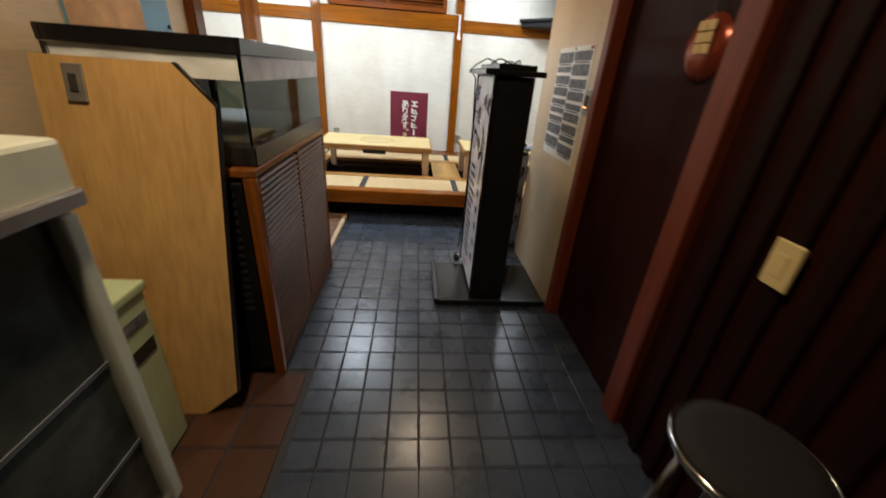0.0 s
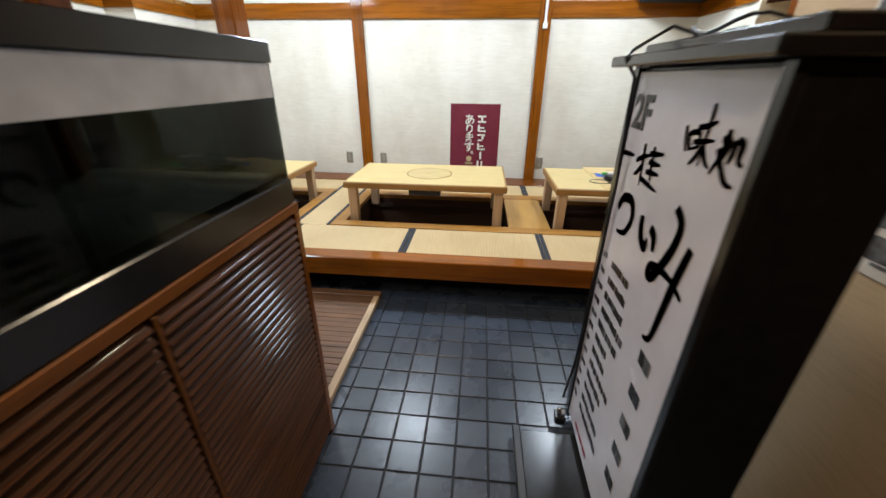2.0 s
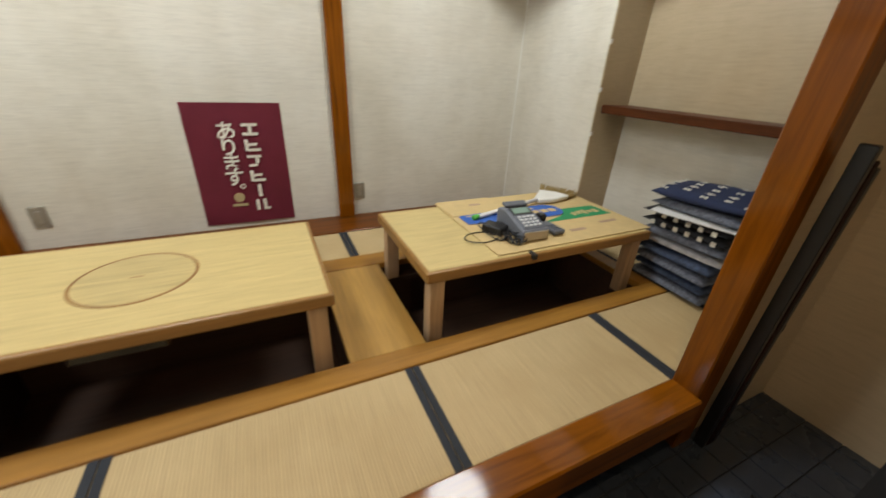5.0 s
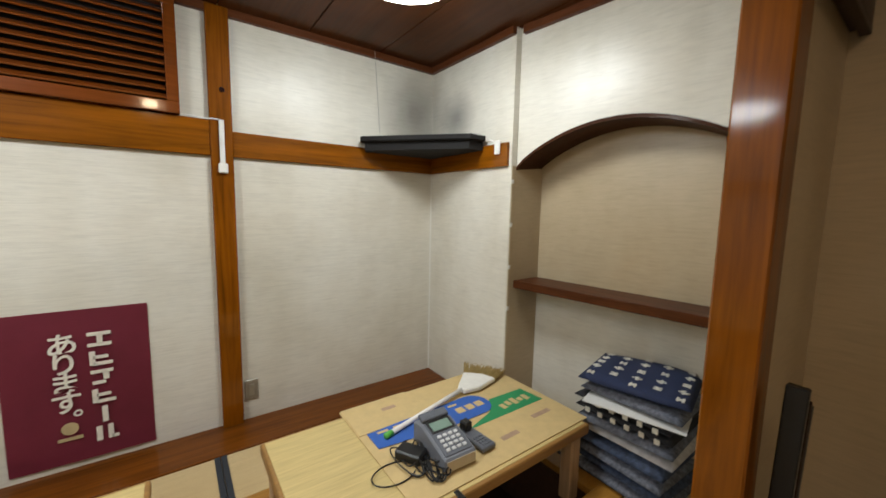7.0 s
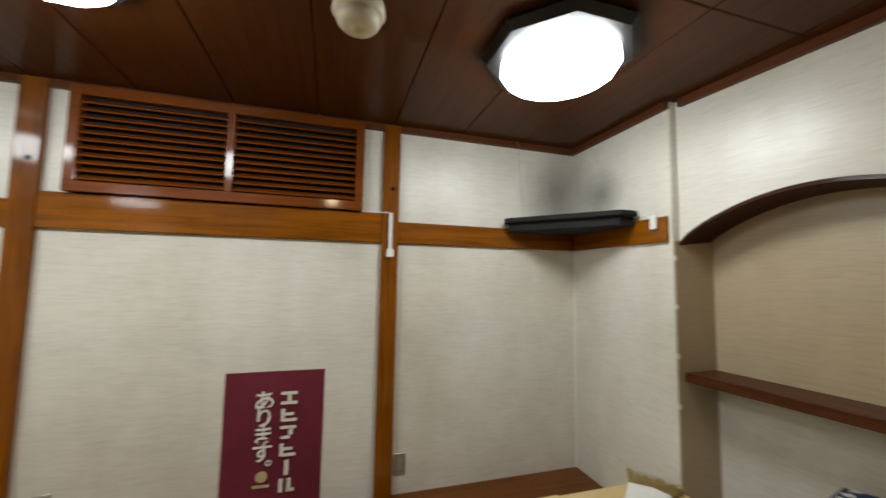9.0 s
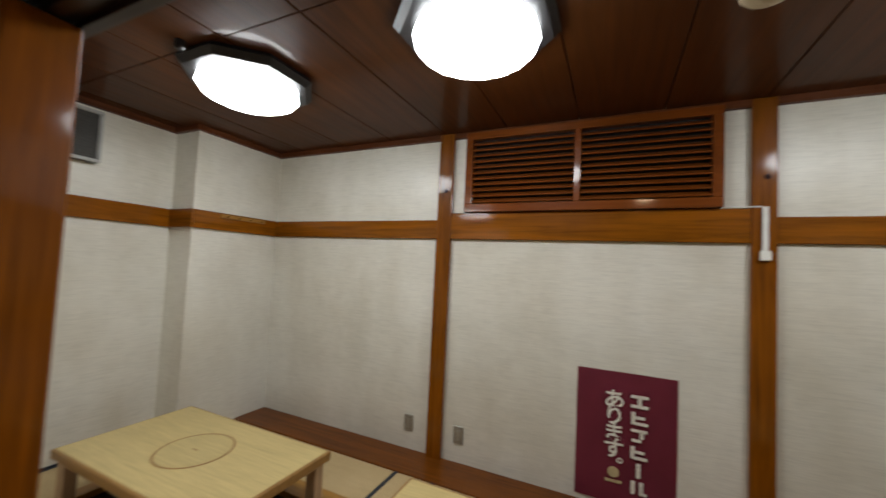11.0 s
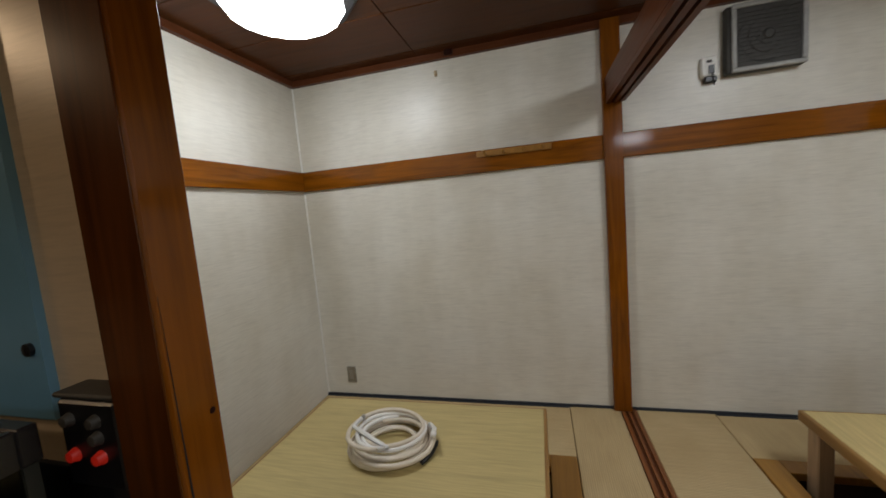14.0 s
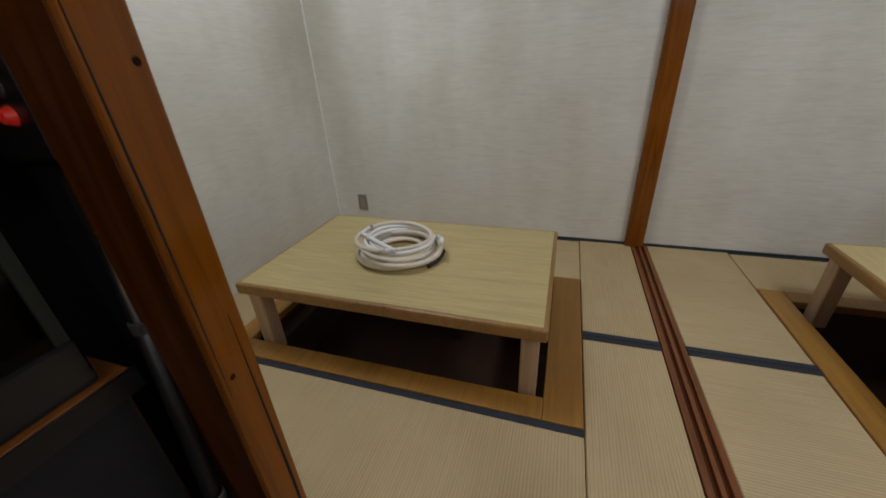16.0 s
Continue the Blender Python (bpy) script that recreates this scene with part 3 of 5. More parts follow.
def pit(name, dims, planks=()):
    x0, x1, y0, y1 = dims
    ob = thing(name, ((x0 + x1) / 2, (y0 + y1) / 2, -0.12), "yellow-brown wooden frame around a sunken foot well", "foot well")
    a, b = (x1 - x0) / 2, (y1 - y0) / 2
    t, w = MAT + 0.12, 0.10
    zt = t + 0.006
    part("frame_board", box(-a, a, -b, -b + w, t - 0.03, zt, 0.003), M_PITFRAME, ob)
    part("frame_board", box(-a, a, b - w - 0.03, b, t - 0.03, zt, 0.003), M_PITFRAME, ob)
    part("frame_board", box(-a, -a + w - 0.01, -b + w, b - w - 0.03, t - 0.03, zt, 0.003), M_PITFRAME, ob)
    part("frame_board", box(a - w + 0.01, a, -b + w, b - w - 0.03, t - 0.03, zt, 0.003), M_PITFRAME, ob)
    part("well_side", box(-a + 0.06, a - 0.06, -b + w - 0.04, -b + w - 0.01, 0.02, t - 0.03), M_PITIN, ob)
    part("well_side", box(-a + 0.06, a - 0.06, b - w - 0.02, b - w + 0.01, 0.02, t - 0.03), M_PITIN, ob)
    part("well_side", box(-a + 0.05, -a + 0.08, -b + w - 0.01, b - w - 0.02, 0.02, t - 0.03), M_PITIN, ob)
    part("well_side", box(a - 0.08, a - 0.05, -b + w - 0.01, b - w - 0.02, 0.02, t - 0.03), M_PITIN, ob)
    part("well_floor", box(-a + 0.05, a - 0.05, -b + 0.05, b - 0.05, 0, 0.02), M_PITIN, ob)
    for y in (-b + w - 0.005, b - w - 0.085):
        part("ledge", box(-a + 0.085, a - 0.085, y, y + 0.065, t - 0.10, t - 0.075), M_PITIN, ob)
    for px0, px1 in planks:
        cx = (x0 + x1) / 2
        part("bridge_plank", box(px0 - cx, px1 - cx, -b + w + 0.001, b - w - 0.032, t - 0.026, t + 0.003, 0.003), M_PLANK, ob, "bright yellow grained bridging plank")
        for px in (px0 + 0.015, px1 - 0.03):
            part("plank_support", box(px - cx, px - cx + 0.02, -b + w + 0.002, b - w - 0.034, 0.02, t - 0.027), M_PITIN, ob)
    return ob


pit("foot_well", PITS["a"])
pit("foot_well", PITS["b"], ((0.845, 1.155),))
pit("foot_well", PITS["c"])


def tatami(x0, x1, y0, y1, along, borders):
    ob = thing("tatami_mat", ((x0 + x1) / 2, (y0 + y1) / 2, MAT - 0.028), "straw-coloured woven tatami mat with black cloth border", "tatami mat", "tatami mats on the platform")
    a, b = (x1 - x0) / 2 - 0.0015, (y1 - y0) / 2 - 0.0015
    part("rush_cover", box(-a, a, -b, b, 0, 0.028, 0.004), M_TATAMI_X if (along == "x") != (y1 < 3.6) else M_TATAMI_Y, ob)
    w = 0.026
    for s in borders:
        d = {"l": (-a, -a + w, -b, b), "r": (a - w, a, -b, b), "f": (-a, a, -b, -b + w), "k": (-a, a, b - w, b)}[s]
        part("cloth_border", box(*d, 0.026, 0.0305, 0.001), M_BORDER, ob, "black woven cloth border")


for args in ((-0.70, 0.137, 3.575, 4.003, "y", "r"), (0.137, 1.05, 3.575, 4.003, "y", "lr"), (1.05, 1.957, 3.575, 4.003, "y", "lr"), (1.957, 2.53, 3.575, 4.003, "y", "l"),
             (-0.788, -0.502, 4.003, 5.31, "x", "lr"), (-0.502, 1.057, 4.947, 5.31, "x", "r"), (1.057, 2.51, 4.947, 5.31, "x", "l"), (2.502, 2.80, 4.003, 4.77, "x", "l"), (2.53, 2.88, 3.577, 4.003, "x", "l"),
             (-1.65, -0.70, 3.585, 4.003, "y", "lr"), (-2.6, -1.65, 3.585, 4.003, "y", "r"), (-2.6, -2.202, 4.003, 4.95, "x", "l"), (-2.33, -0.788, 4.947, 5.31, "x", ""),
             (-1.65, -0.702, 3.2, 3.497, "y", "l"), (-2.6, -1.65, 3.2, 3.497, "y", "r"), (-2.6, -2.102, 1.46, 3.2, "x", "l"), (-1.181, -0.702, 1.46, 3.2, "y", "l"), (-0.702, -0.673, 1.46, 2.635, "y", ""),
             (-2.102, -1.181, 1.46, 1.718, "y", "")):
    tatami(*args)


def sill():
    """The grooved threshold between the two tatami bays."""
    ob = thing("threshold_rail", (-1.65, 3.541, MAT - 0.028), "dark red-brown grooved wooden threshold between tatami bays", "threshold")
    part("rail_bed", box(-0.95, 0.95, -0.043, 0.043, 0, 0.02, 0.002), M_DARK_X, ob)
    for y, w in ((-0.033, 0.010), (0.0, 0.007), (0.033, 0.010)):
        part("rail_rib", box(-0.95, 0.95, y - w, y + w, 0.0195, 0.032, 0.001), M_SILL, ob)


sill()
solid("trim_wall_board", M_BOARD, -2.33, XR, 5.312, YB, MAT - 0.028, MAT + 0.006, bev=0.003, label="varnished red-brown floor board along the wall", category="floor board")


# ---- low tables ----
def low_table(at, w, d, label, along, ring=True):
    ob = thing("low_table", at, label, "table", "low tables over the foot wells")
    h = 0.566 - at[2]
    part("tabletop", box(-w / 2 + 0.012, w / 2 - 0.012, -d / 2 + 0.012, d / 2 - 0.012, h - 0.012, h, 0.001), M_TOP_X if along == "x" else M_TOP_Y, ob, "pale yellow laminate tabletop")
    part("edge_band", box(-w / 2 - 0.004, w / 2 + 0.004, -d / 2 - 0.004, d / 2 + 0.004, h - 0.05, h - 0.0015, 0.008, 2), M_EDGE, ob, "brown rounded wooden edge")
    for sx in (-1, 1):
        for sy in (-1, 1):
            cx, cy = sx * (w / 2 - 0.055), sy * (d / 2 - 0.05)
            part("leg", box(cx - 0.034, cx + 0.034, cy - 0.03, cy + 0.03, 0, h - 0.05, 0.005), M_LEG, ob)
    if ring:
        bm = lathe([(0.176, 0), (0.178, 0.0016), (0.186, 0.0016), (0.188, 0)], 48, (0, 0, h))
        part("burner_lid_ring", bm, M_EDGE, ob, "dark ring of the round burner lid")
        bm = lathe([(0.0, 0.0012), (0.176, 0.0012), (0.176, 0)], 48, (0, 0, h))
        part("burner_lid", bm, M_LID, ob, "round pale burner lid set flush")
        part("finger_slot", box(-0.02, 0.02, -0.003, 0.003, h + 0.0013, h + 0.002), M_EDGE, ob)
        part("gas_box", box(-0.12, 0.12, -d / 2 + 0.03, -d / 2 + 0.11, h - 0.095, h - 0.051, 0.004), M_BLACK, ob, "black control box under the top")
    return ob


LZ = MAT - 0.075
low_table((-1.522, 4.488, LZ), 1.215, 0.69, "pale low wooden table with a round burner lid", "x")
low_table((0.200, 4.487, LZ), 1.225, 0.69, "pale low wooden table with a round burner lid", "x")
low_table((1.80, 4.492, LZ), 1.26, 0.68, "pale low wooden table covered with flattened cardboard", "x", False)
low_table((-1.648, 2.452, LZ), 0.765, 1.215, "pale low wooden table carrying a coiled hose", "y", False)


# ---- fittings on the walls ----
def outlet(at, turn, label="grey steel wall socket plate low on the wall"):
    ob = thing("wall_socket", at, label, "wall socket", "wall sockets", turn)
    part("plate", box(-0.036, 0.036, -0.008, 0, -0.06, 0.06, 0.003), M_PLATE, ob)
    part("socket_face", box(-0.014, 0.014, -0.011, -0.0085, -0.035, 0.035, 0.001), M_METAL, ob)
    for z in (-0.05, 0.05):
        part("screw", turned(lathe([(0, 0.0015), (0.003, 0.001), (0.0035, 0)], 8), pose(0, -0.008, z, 90)), M_METAL, ob)
    return ob


outlet((-0.86, YB, 0.455), 0)
outlet((-0.472, YB, 0.455), 0)
outlet((1.247, YB, 0.45), 0)
outlet((XL, 1.675, 0.43), 90)


def transom():
    """The slatted air grille over the back wall's middle bay."""
    ob = thing("louver_grille", (0.243, YB - 0.002, 1.975), "red-brown wooden louver grille in two halves", "louver")
    w, h, d = 0.73, 0.55, 0.055
    for x0, x1, z0, z1 in ((-w, w, 0, 0.055), (-w, w, h - 0.05, h), (-w, -w + 0.05, 0.055, h - 0.05), (w - 0.05, w, 0.055, h - 0.05), (-0.02, 0.02, 0.055, h - 0.05)):
        part("frame_rail", box(x0, x1, -d, 0, z0, z1, 0.003), M_LOUVER, ob)
    part("back_board", box(-w + 0.05, w - 0.05, -0.006, -0.001, 0.055, h - 0.05), M_VOID, ob)
    for x0, x1 in ((-w + 0.05, -0.02), (0.02, w - 0.05)):
        for i in range(11):
            z = 0.078 + i * 0.0395
            bm = turned(box(x0, x1, -0.022, 0.022, -0.005, 0.005, 0.002), pose(0, -0.028, z, 32))
            part("slat", bm, M_LOUVER, ob)


transom()


def poster():
    ob = thing("beer_poster", (0.536, YB - 0.001, 0.67), "wine-red paper poster with cream vertical lettering", "poster")
    w, h = 0.2575, 0.367
    bm = bmesh.new()
    k = 14
    for j in range(k + 1):
        for i in range(7):
            u, v = i / 6 * 2 - 1, j / k * 2 - 1
            bm.verts.new((u * w, -0.002 - 0.003 * (1 + math.sin(v * 5 + u * 1.5)) * (0.3 + 0.7 * abs(v)), v * h))
    bm.verts.ensure_lookup_table()
    for j in range(k):
        for i in range(6):
            q = j * 7 + i
            bm.faces.new([bm.verts[t] for t in (q, q + 1, q + 8, q + 7)])
    bmesh.ops.solidify(bm, geom=bm.faces[:], thickness=0.0008)
    part("sheet", bm, M_RED, ob)
    for i, ch in enumerate("あります"):
        part("letter", turned(lettering(ch, 0.112, 0.0022), pose(-0.055, -0.0115, 0.205 - i * 0.093, 90)), M_LETTER, ob)
    part("letter", turned(lathe([(0.009, 0), (0.009, 0.001), (0.016, 0.001), (0.016, 0)], 16), pose(-0.02, -0.011, -0.125, 90)), M_LETTER, ob)
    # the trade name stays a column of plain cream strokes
    for i in range(6):
        z = 0.218 - i * 0.094
        strokes = [((-0.036, 0.036, 0.020, 0.033), (-0.036, 0.036, -0.033, -0.020), (-0.006, 0.008, -0.020, 0.020)),
                   ((-0.034, -0.020, -0.030, 0.034), (-0.020, 0.036, -0.033, -0.020), (-0.020, 0.022, 0.000, 0.012)),
                   ((-0.034, 0.034, 0.022, 0.034), (0.006, 0.020, -0.012, 0.022), (-0.030, 0.008, -0.032, -0.020)),
                   ((-0.034, -0.020, -0.030, 0.034), (-0.020, 0.036, -0.033, -0.020), (-0.020, 0.022, 0.000, 0.012)),
                   ((-0.007, 0.007, -0.038, 0.038),),
                   ((-0.030, -0.016, -0.034, 0.034), (0.008, 0.021, -0.034, 0.034), (0.021, 0.038, -0.034, -0.022))][i]
        for x0, x1, z0, z1 in strokes:
            part("stroke", box(0.073 + x0 * 1.1 - 0.003, 0.073 + x1 * 1.1 + 0.003, -0.0125, -0.011, z + z0 - 0.002, z + z1 + 0.002), M_LETTER, ob)
    part("emblem", turned(lathe([(0, 0.001), (0.030, 0.001), (0.030, 0)], 20), pose(-0.052, -0.0108, -0.195, 90)), M_GOLD, ob, "small round gold emblem")
    part("caption_bar", box(-0.095, -0.010, -0.0125, -0.0112, -0.252, -0.236), M_GOLD, ob)


poster()


def corner_shelf():
    ob = thing("corner_shelf", (XR - 0.03, YB - 0.03, 1.927), "black corner shelf hung high by a thin wire", "shelf")
    pts = [(0, 0), (-0.55, 0), (-0.58, -0.06), (-0.12, -0.60), (0, -0.60)]
    part("shelf_board", prism(pts, 0.022, 0.055, 0.006), M_VOID, ob)
    # A black slab gives the shade below the shelf a shape.
    pts2 = [(0, 0), (-0.52, 0), (-0.545, -0.055), (-0.11, -0.57), (0, -0.57)]
    part("under_shade", prism(pts2, -0.030, 0.0215), M_VOID, ob, "black slab standing in for shade under the shelf")
    part("hanging_wire", tube([(-0.46, -0.10, 0.045), (-0.46, -0.02, 0.61)], 0.0016, 6), M_METAL, ob)


corner_shelf()


def cable_box():
    ob = thing("cable_duct", (1.148, YB - 0.036, 1.72), "white plastic cable duct and junction box on the post", "cable duct")
    part("duct", box(-0.012, 0.012, -0.012, 0, 0.03, 0.255, 0.003), M_WHITE, ob)
    part("junction_box", box(-0.022, 0.022, -0.022, 0, -0.02, 0.03, 0.004), M_WHITE, ob)
    part("cable", tube([(-0.19, 0.004, 0.33), (-0.18, 0.004, 0.262), (-0.10, 0.0, 0.256), (-0.012, -0.004, 0.256)], 0.004, 6), M_WHITE, ob, "thin white cable")


cable_box()


def small_tag():
    ob = thing("plastic_tag", (XR - 0.026, 4.87, 1.90), "white plastic plug hanging by the corner shelf", "plug")
    part("tag_body", box(-0.012, 0, -0.022, 0.022, -0.04, 0.04, 0.004), M_WHITE, ob)
    part("cord", tube([(-0.006, 0.02, 0.03), (-0.01, 0.06, 0.05), (-0.006, 0.09, 0.045)], 0.004, 6), M_WHITE, ob)


small_tag()


def niche():
    ob = thing("niche_shelf", (2.55, 4.78, 1.075), "dark brown wooden shelf across the arched niche", "shelf", turn=7)
    shelf_wood = wood("shelf_wood", (0.085, 0.026, 0.008), "y", 0.4, 0.4, 1.0, 0.12)
    part("shelf_board", box(0.021, 0.223, -1.19, -0.012, 0, 0.043, 0.003), shelf_wood, ob)
    part("front_edge", box(-0.004, 0.0205, -1.19, -0.012, -0.002, 0.045, 0.004), shelf_wood, ob)
    hook = thing("wall_hook", (2.882, 3.86, 1.86), "small red-brown hook in the niche", "hook")
    part("hook_body", tube([(0, 0, 0.02), (-0.02, 0, 0.02), (-0.03, 0, 0.0), (-0.02, 0, -0.015)], 0.005, 8), M_COPPER, hook)
    for i in range(4):
        k = thing("hinge_stub", (2.515, 4.778, 1.70 - i * 0.25), "tiny pale metal catch on the niche edge", "catch", "niche edge catches")
        part("catch_body", box(-0.006, 0.012, -0.008, 0.0, -0.012, 0.012, 0.002), M_WHITE, k)


niche()


def fan():
    ob = thing("exhaust_fan", (XL, 4.245, 2.145), "grey square exhaust fan with a dusty grille", "exhaust fan")
    part("casing", box(0, 0.05, -0.19, 0.147, 0, 0.33, 0.008, 2), M_GRILLE, ob, "dark dusty casing")
    for y0, y1, z0, z1 in ((-0.172, 0.147, 0, 0.022), (-0.172, 0.147, 0.308, 0.33), (-0.172, -0.15, 0.022, 0.308), (0.125, 0.147, 0.022, 0.308)):
        part("frame_bar", box(0.0505, 0.068, y0, y1, z0, z1, 0.006, 2), M_FANGREY, ob, "pale grey frame")
    part("grille", box(0.0505, 0.055, -0.149, 0.124, 0.023, 0.307), M_GRILLE, ob)
    for i in range(13):
        z = 0.045 + i * 0.0195
        part("grille_bar", box(0.0552, 0.060, -0.149, 0.124, z, z + 0.005), M_GRILLE, ob)
    for r in (0.045, 0.085, 0.125):
        part("grille_ring", turned(lathe([(r, 0), (r + 0.004, 0), (r + 0.004, 0.004), (r, 0.004)], 28), pose(0.0602, -0.0125, 0.165, 0, 90)), M_GRILLE, ob)
    part("hub", turned(lathe([(0, 0.008), (0.02, 0.007), (0.026, 0.0)], 20), pose(0.0602, -0.0125, 0.165, 0, 90)), M_GRILLE, ob)
    sw = thing("pull_switch", (XL, 3.985, 2.155), "white pull switch with a black toggle", "switch")
    part("switch_body", box(0, 0.03, -0.034, 0.034, 0, 0.1, 0.005), M_WHITE, sw)
    part("toggle", box(0.03, 0.037, -0.004, 0.022, 0.012, 0.055, 0.002), M_BLACK, sw)
    part("slot", box(0.03, 0.0335, -0.012, 0.012, 0.068, 0.082, 0.001), M_GRILLE, sw)
    part("mount", box(0, 0.035, -0.02, 0.036, -0.03, -0.002, 0.004), M_BLACK, sw)
    part("pull_cord", tube([(0.034, 0.012, 0.012), (0.04, 0.016, -0.02), (0.036, 0.02, -0.05)], 0.004, 6), M_BLACK, sw)


fan()


def hooks():
    ob = thing("coat_rack", (XL + 0.022, 2.95, 1.90), "pale wooden coat rack with small pegs on the wall rail", "coat rack")
    part("back_strip", box(0, 0.012, -0.225, 0.225, -0.018, 0.018, 0.003), M_PITFRAME, ob)
    for y in (-0.17, -0.06, 0.06, 0.17):
        part("peg", tube([(0.01, y, 0), (0.04, y, -0.004), (0.05, y, 0.012)], 0.007, 8), M_PITFRAME, ob)
    k = thing("cornice_block", (XL + 0.03, 2.60, 2.515), "small dark wooden block on the cornice strip", "block")
    part("block_body", box(0, 0.022, -0.025, 0.025, 0, 0.029, 0.003), M_DARK_Z, k)
    p = thing("nail_peg", (XL, 2.504, 2.43), "small brass peg high on the wall", "peg")
    part("peg_body", box(0, 0.02, -0.008, 0.008, -0.016, 0.016, 0.003), M_GOLD, p)
    ob = thing("coat_rack", (-2.31, 5.25, 1.90), "pale wooden peg strip on the column rail", "coat rack")
    part("back_strip", box(0, 0.012, -0.2, 0.2, -0.015, 0.015, 0.003), M_PITFRAME, ob)
    for y in (-0.15, -0.05, 0.05, 0.15):
        part("peg", tube([(0.01, y, 0), (0.035, y, -0.004), (0.045, y, 0.01)], 0.006, 8), M_PITFRAME, ob)


hooks()


# ---- lamps ----
def ceiling_lamp(at, label="octagonal black-framed ceiling lamp with a lit white acrylic cover"):
    ob = thing("ceiling_lamp", at, label, "ceiling lamp", "ceiling lamps")
    bm = lathe([(0, 0), (0.315, 0), (0.328, -0.022), (0.30, -0.052), (0.246, -0.056), (0.246, -0.045), (0, -0.045)], 8)
    part("frame", turned(bm, pose(0, 0, 0, 0, 0, 22.5)), M_BLACK, ob, "black octagonal frame")
    prof = [(0.236, -0.046), (0.244, -0.085), (0.226, -0.112), (0.180, -0.134), (0.10, -0.146), (0, -0.148)]
    part("acrylic_cover", turned(lathe(prof, 16), pose(0, 0, 0, 0, 0, 11.25)), M_SHADE, ob, "glowing white acrylic cover", smooth=True)
    return ob


for p in ((-0.05, 4.50, CEIL), (1.69, 4.58, CEIL), (-1.31, 4.49, CEIL), (-1.66, 2.12, CEIL)):
    ceiling_lamp(p)


def alarm(at):
    ob = thing("smoke_alarm", at, "yellowed round smoke detector on the ceiling", "smoke detector")
    part("base", lathe([(0, 0), (0.090, 0), (0.094, -0.034), (0.084, -0.045), (0, -0.045)], 28), M_ALARM, ob, smooth=True)
    part("head", lathe([(0, -0.045), (0.075, -0.045), (0.076, -0.070), (0.062, -0.086), (0.026, -0.091), (0.023, -0.086), (0, -0.086)], 28), M_ALARM, ob, smooth=True)


alarm((0.865, 4.575, CEIL))
k = thing("ceiling_plug", (-1.33, 4.15, CEIL), "small black ceiling fitting", "ceiling fitting")
part("plug_body", lathe([(0, 0), (0.022, 0), (0.022, -0.03), (0.014, -0.04), (0, -0.04)], 16), M_BLACK, k)


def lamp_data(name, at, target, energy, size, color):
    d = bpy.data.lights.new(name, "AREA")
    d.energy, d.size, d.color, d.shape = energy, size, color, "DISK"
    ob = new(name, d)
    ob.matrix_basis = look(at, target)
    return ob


# An added, unseen fill light; its ceiling ring is made up with it.
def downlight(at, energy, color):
    ob = thing("downlight", at, "added round warm fill light, unseen, over the tiled aisle", "downlight")
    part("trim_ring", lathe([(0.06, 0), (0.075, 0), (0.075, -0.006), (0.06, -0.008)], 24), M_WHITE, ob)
    lamp_data("added_fill_lamp", (at[0], at[1], at[2] - 0.012), (at[0], at[1], 0), energy, 0.11, color)


# Fills for the warm light at the entrance and in the aisle.
downlight((0.22, 0.72, CEIL), ENTRY_FILL, (1.0, 0.70, 0.40))
downlight((0.78, 2.95, CEIL), AISLE_FILL, (1.0, 0.74, 0.46))


# ---- things on the platform ----
def coiled_hose():
    ob = thing("coiled_hose", (-1.648, 2.41, 0.567), "cream and white rubber hose coiled on the low table", "hose")
    rnd = random.Random(5)

    def coil(turns, r0, r1, z0, rise, wob, ph):
        pts = []
        k = int(turns * 30)
        a, b = rnd.uniform(0, 6), rnd.uniform(0, 6)
        for i in range(k + 1):
            u = i / k
            t = ph + u * turns * 2 * math.pi
            r = r0 + (r1 - r0) * u + wob * math.sin(t * 0.77 + a)
            pts.append((r * 0.92 * math.cos(t) + 0.008 * math.sin(t * 0.31 + b), r * math.sin(t) + 0.01 * math.sin(t * 0.43 + a), z0 + rise * u + 0.004 * math.sin(2.3 * t + b)))
        return pts

    part("outer_loop", tube(coil(2.6, 0.178, 0.172, 0.013, 0.026, 0.014, 0.4), 0.0105, 10), M_HOSE, ob, "cream outer loops", True)
    part("middle_loop", tube(coil(2.3, 0.160, 0.142, 0.034, 0.018, 0.016, 2.0), 0.0095, 10), M_HOSE, ob, "yellowed middle loops", True)
    part("inner_loop", tube(coil(1.7, 0.118, 0.100, 0.013, 0.024, 0.014, 1.0), 0.009, 10), M_HOSE, ob, "yellowed inner loops", True)
    top = coil(1.5, 0.150, 0.140, 0.060, 0.014, 0.009, 3.4) + [(0.02, -0.175, 0.09), (-0.03, -0.16, 0.10)]
    part("top_loop", tube(top, 0.0095, 10), M_HOSE_W, ob, "white top loop", True)
    part("loose_loop", tube(coil(1.2, 0.135, 0.165, 0.070, 0.022, 0.022, 5.1), 0.0095, 10), M_HOSE, ob, "cream loose loop", True)
    part("hose_clip", box(-0.05, -0.03, -0.165, -0.15, 0.085, 0.112, 0.004), M_METAL, ob)
    dark = [(0.168 * math.cos(t), 0.012 + 0.178 * math.sin(t), 0.012 + 0.020 * (t - 1.2)) for t in [0.95 + i * 0.05 for i in range(16)]]
    part("dark_hose_end", tube(dark, 0.010, 8), M_BLACK, ob, "short dark hose end", True)
    part("free_end", tube([(-0.10, 0.14, 0.05), (-0.05, 0.175, 0.062), (0.02, 0.19, 0.078), (0.03, 0.20, 0.095)], 0.011, 10), M_HOSE_W, ob, "white free hose end", True)


coiled_hose()


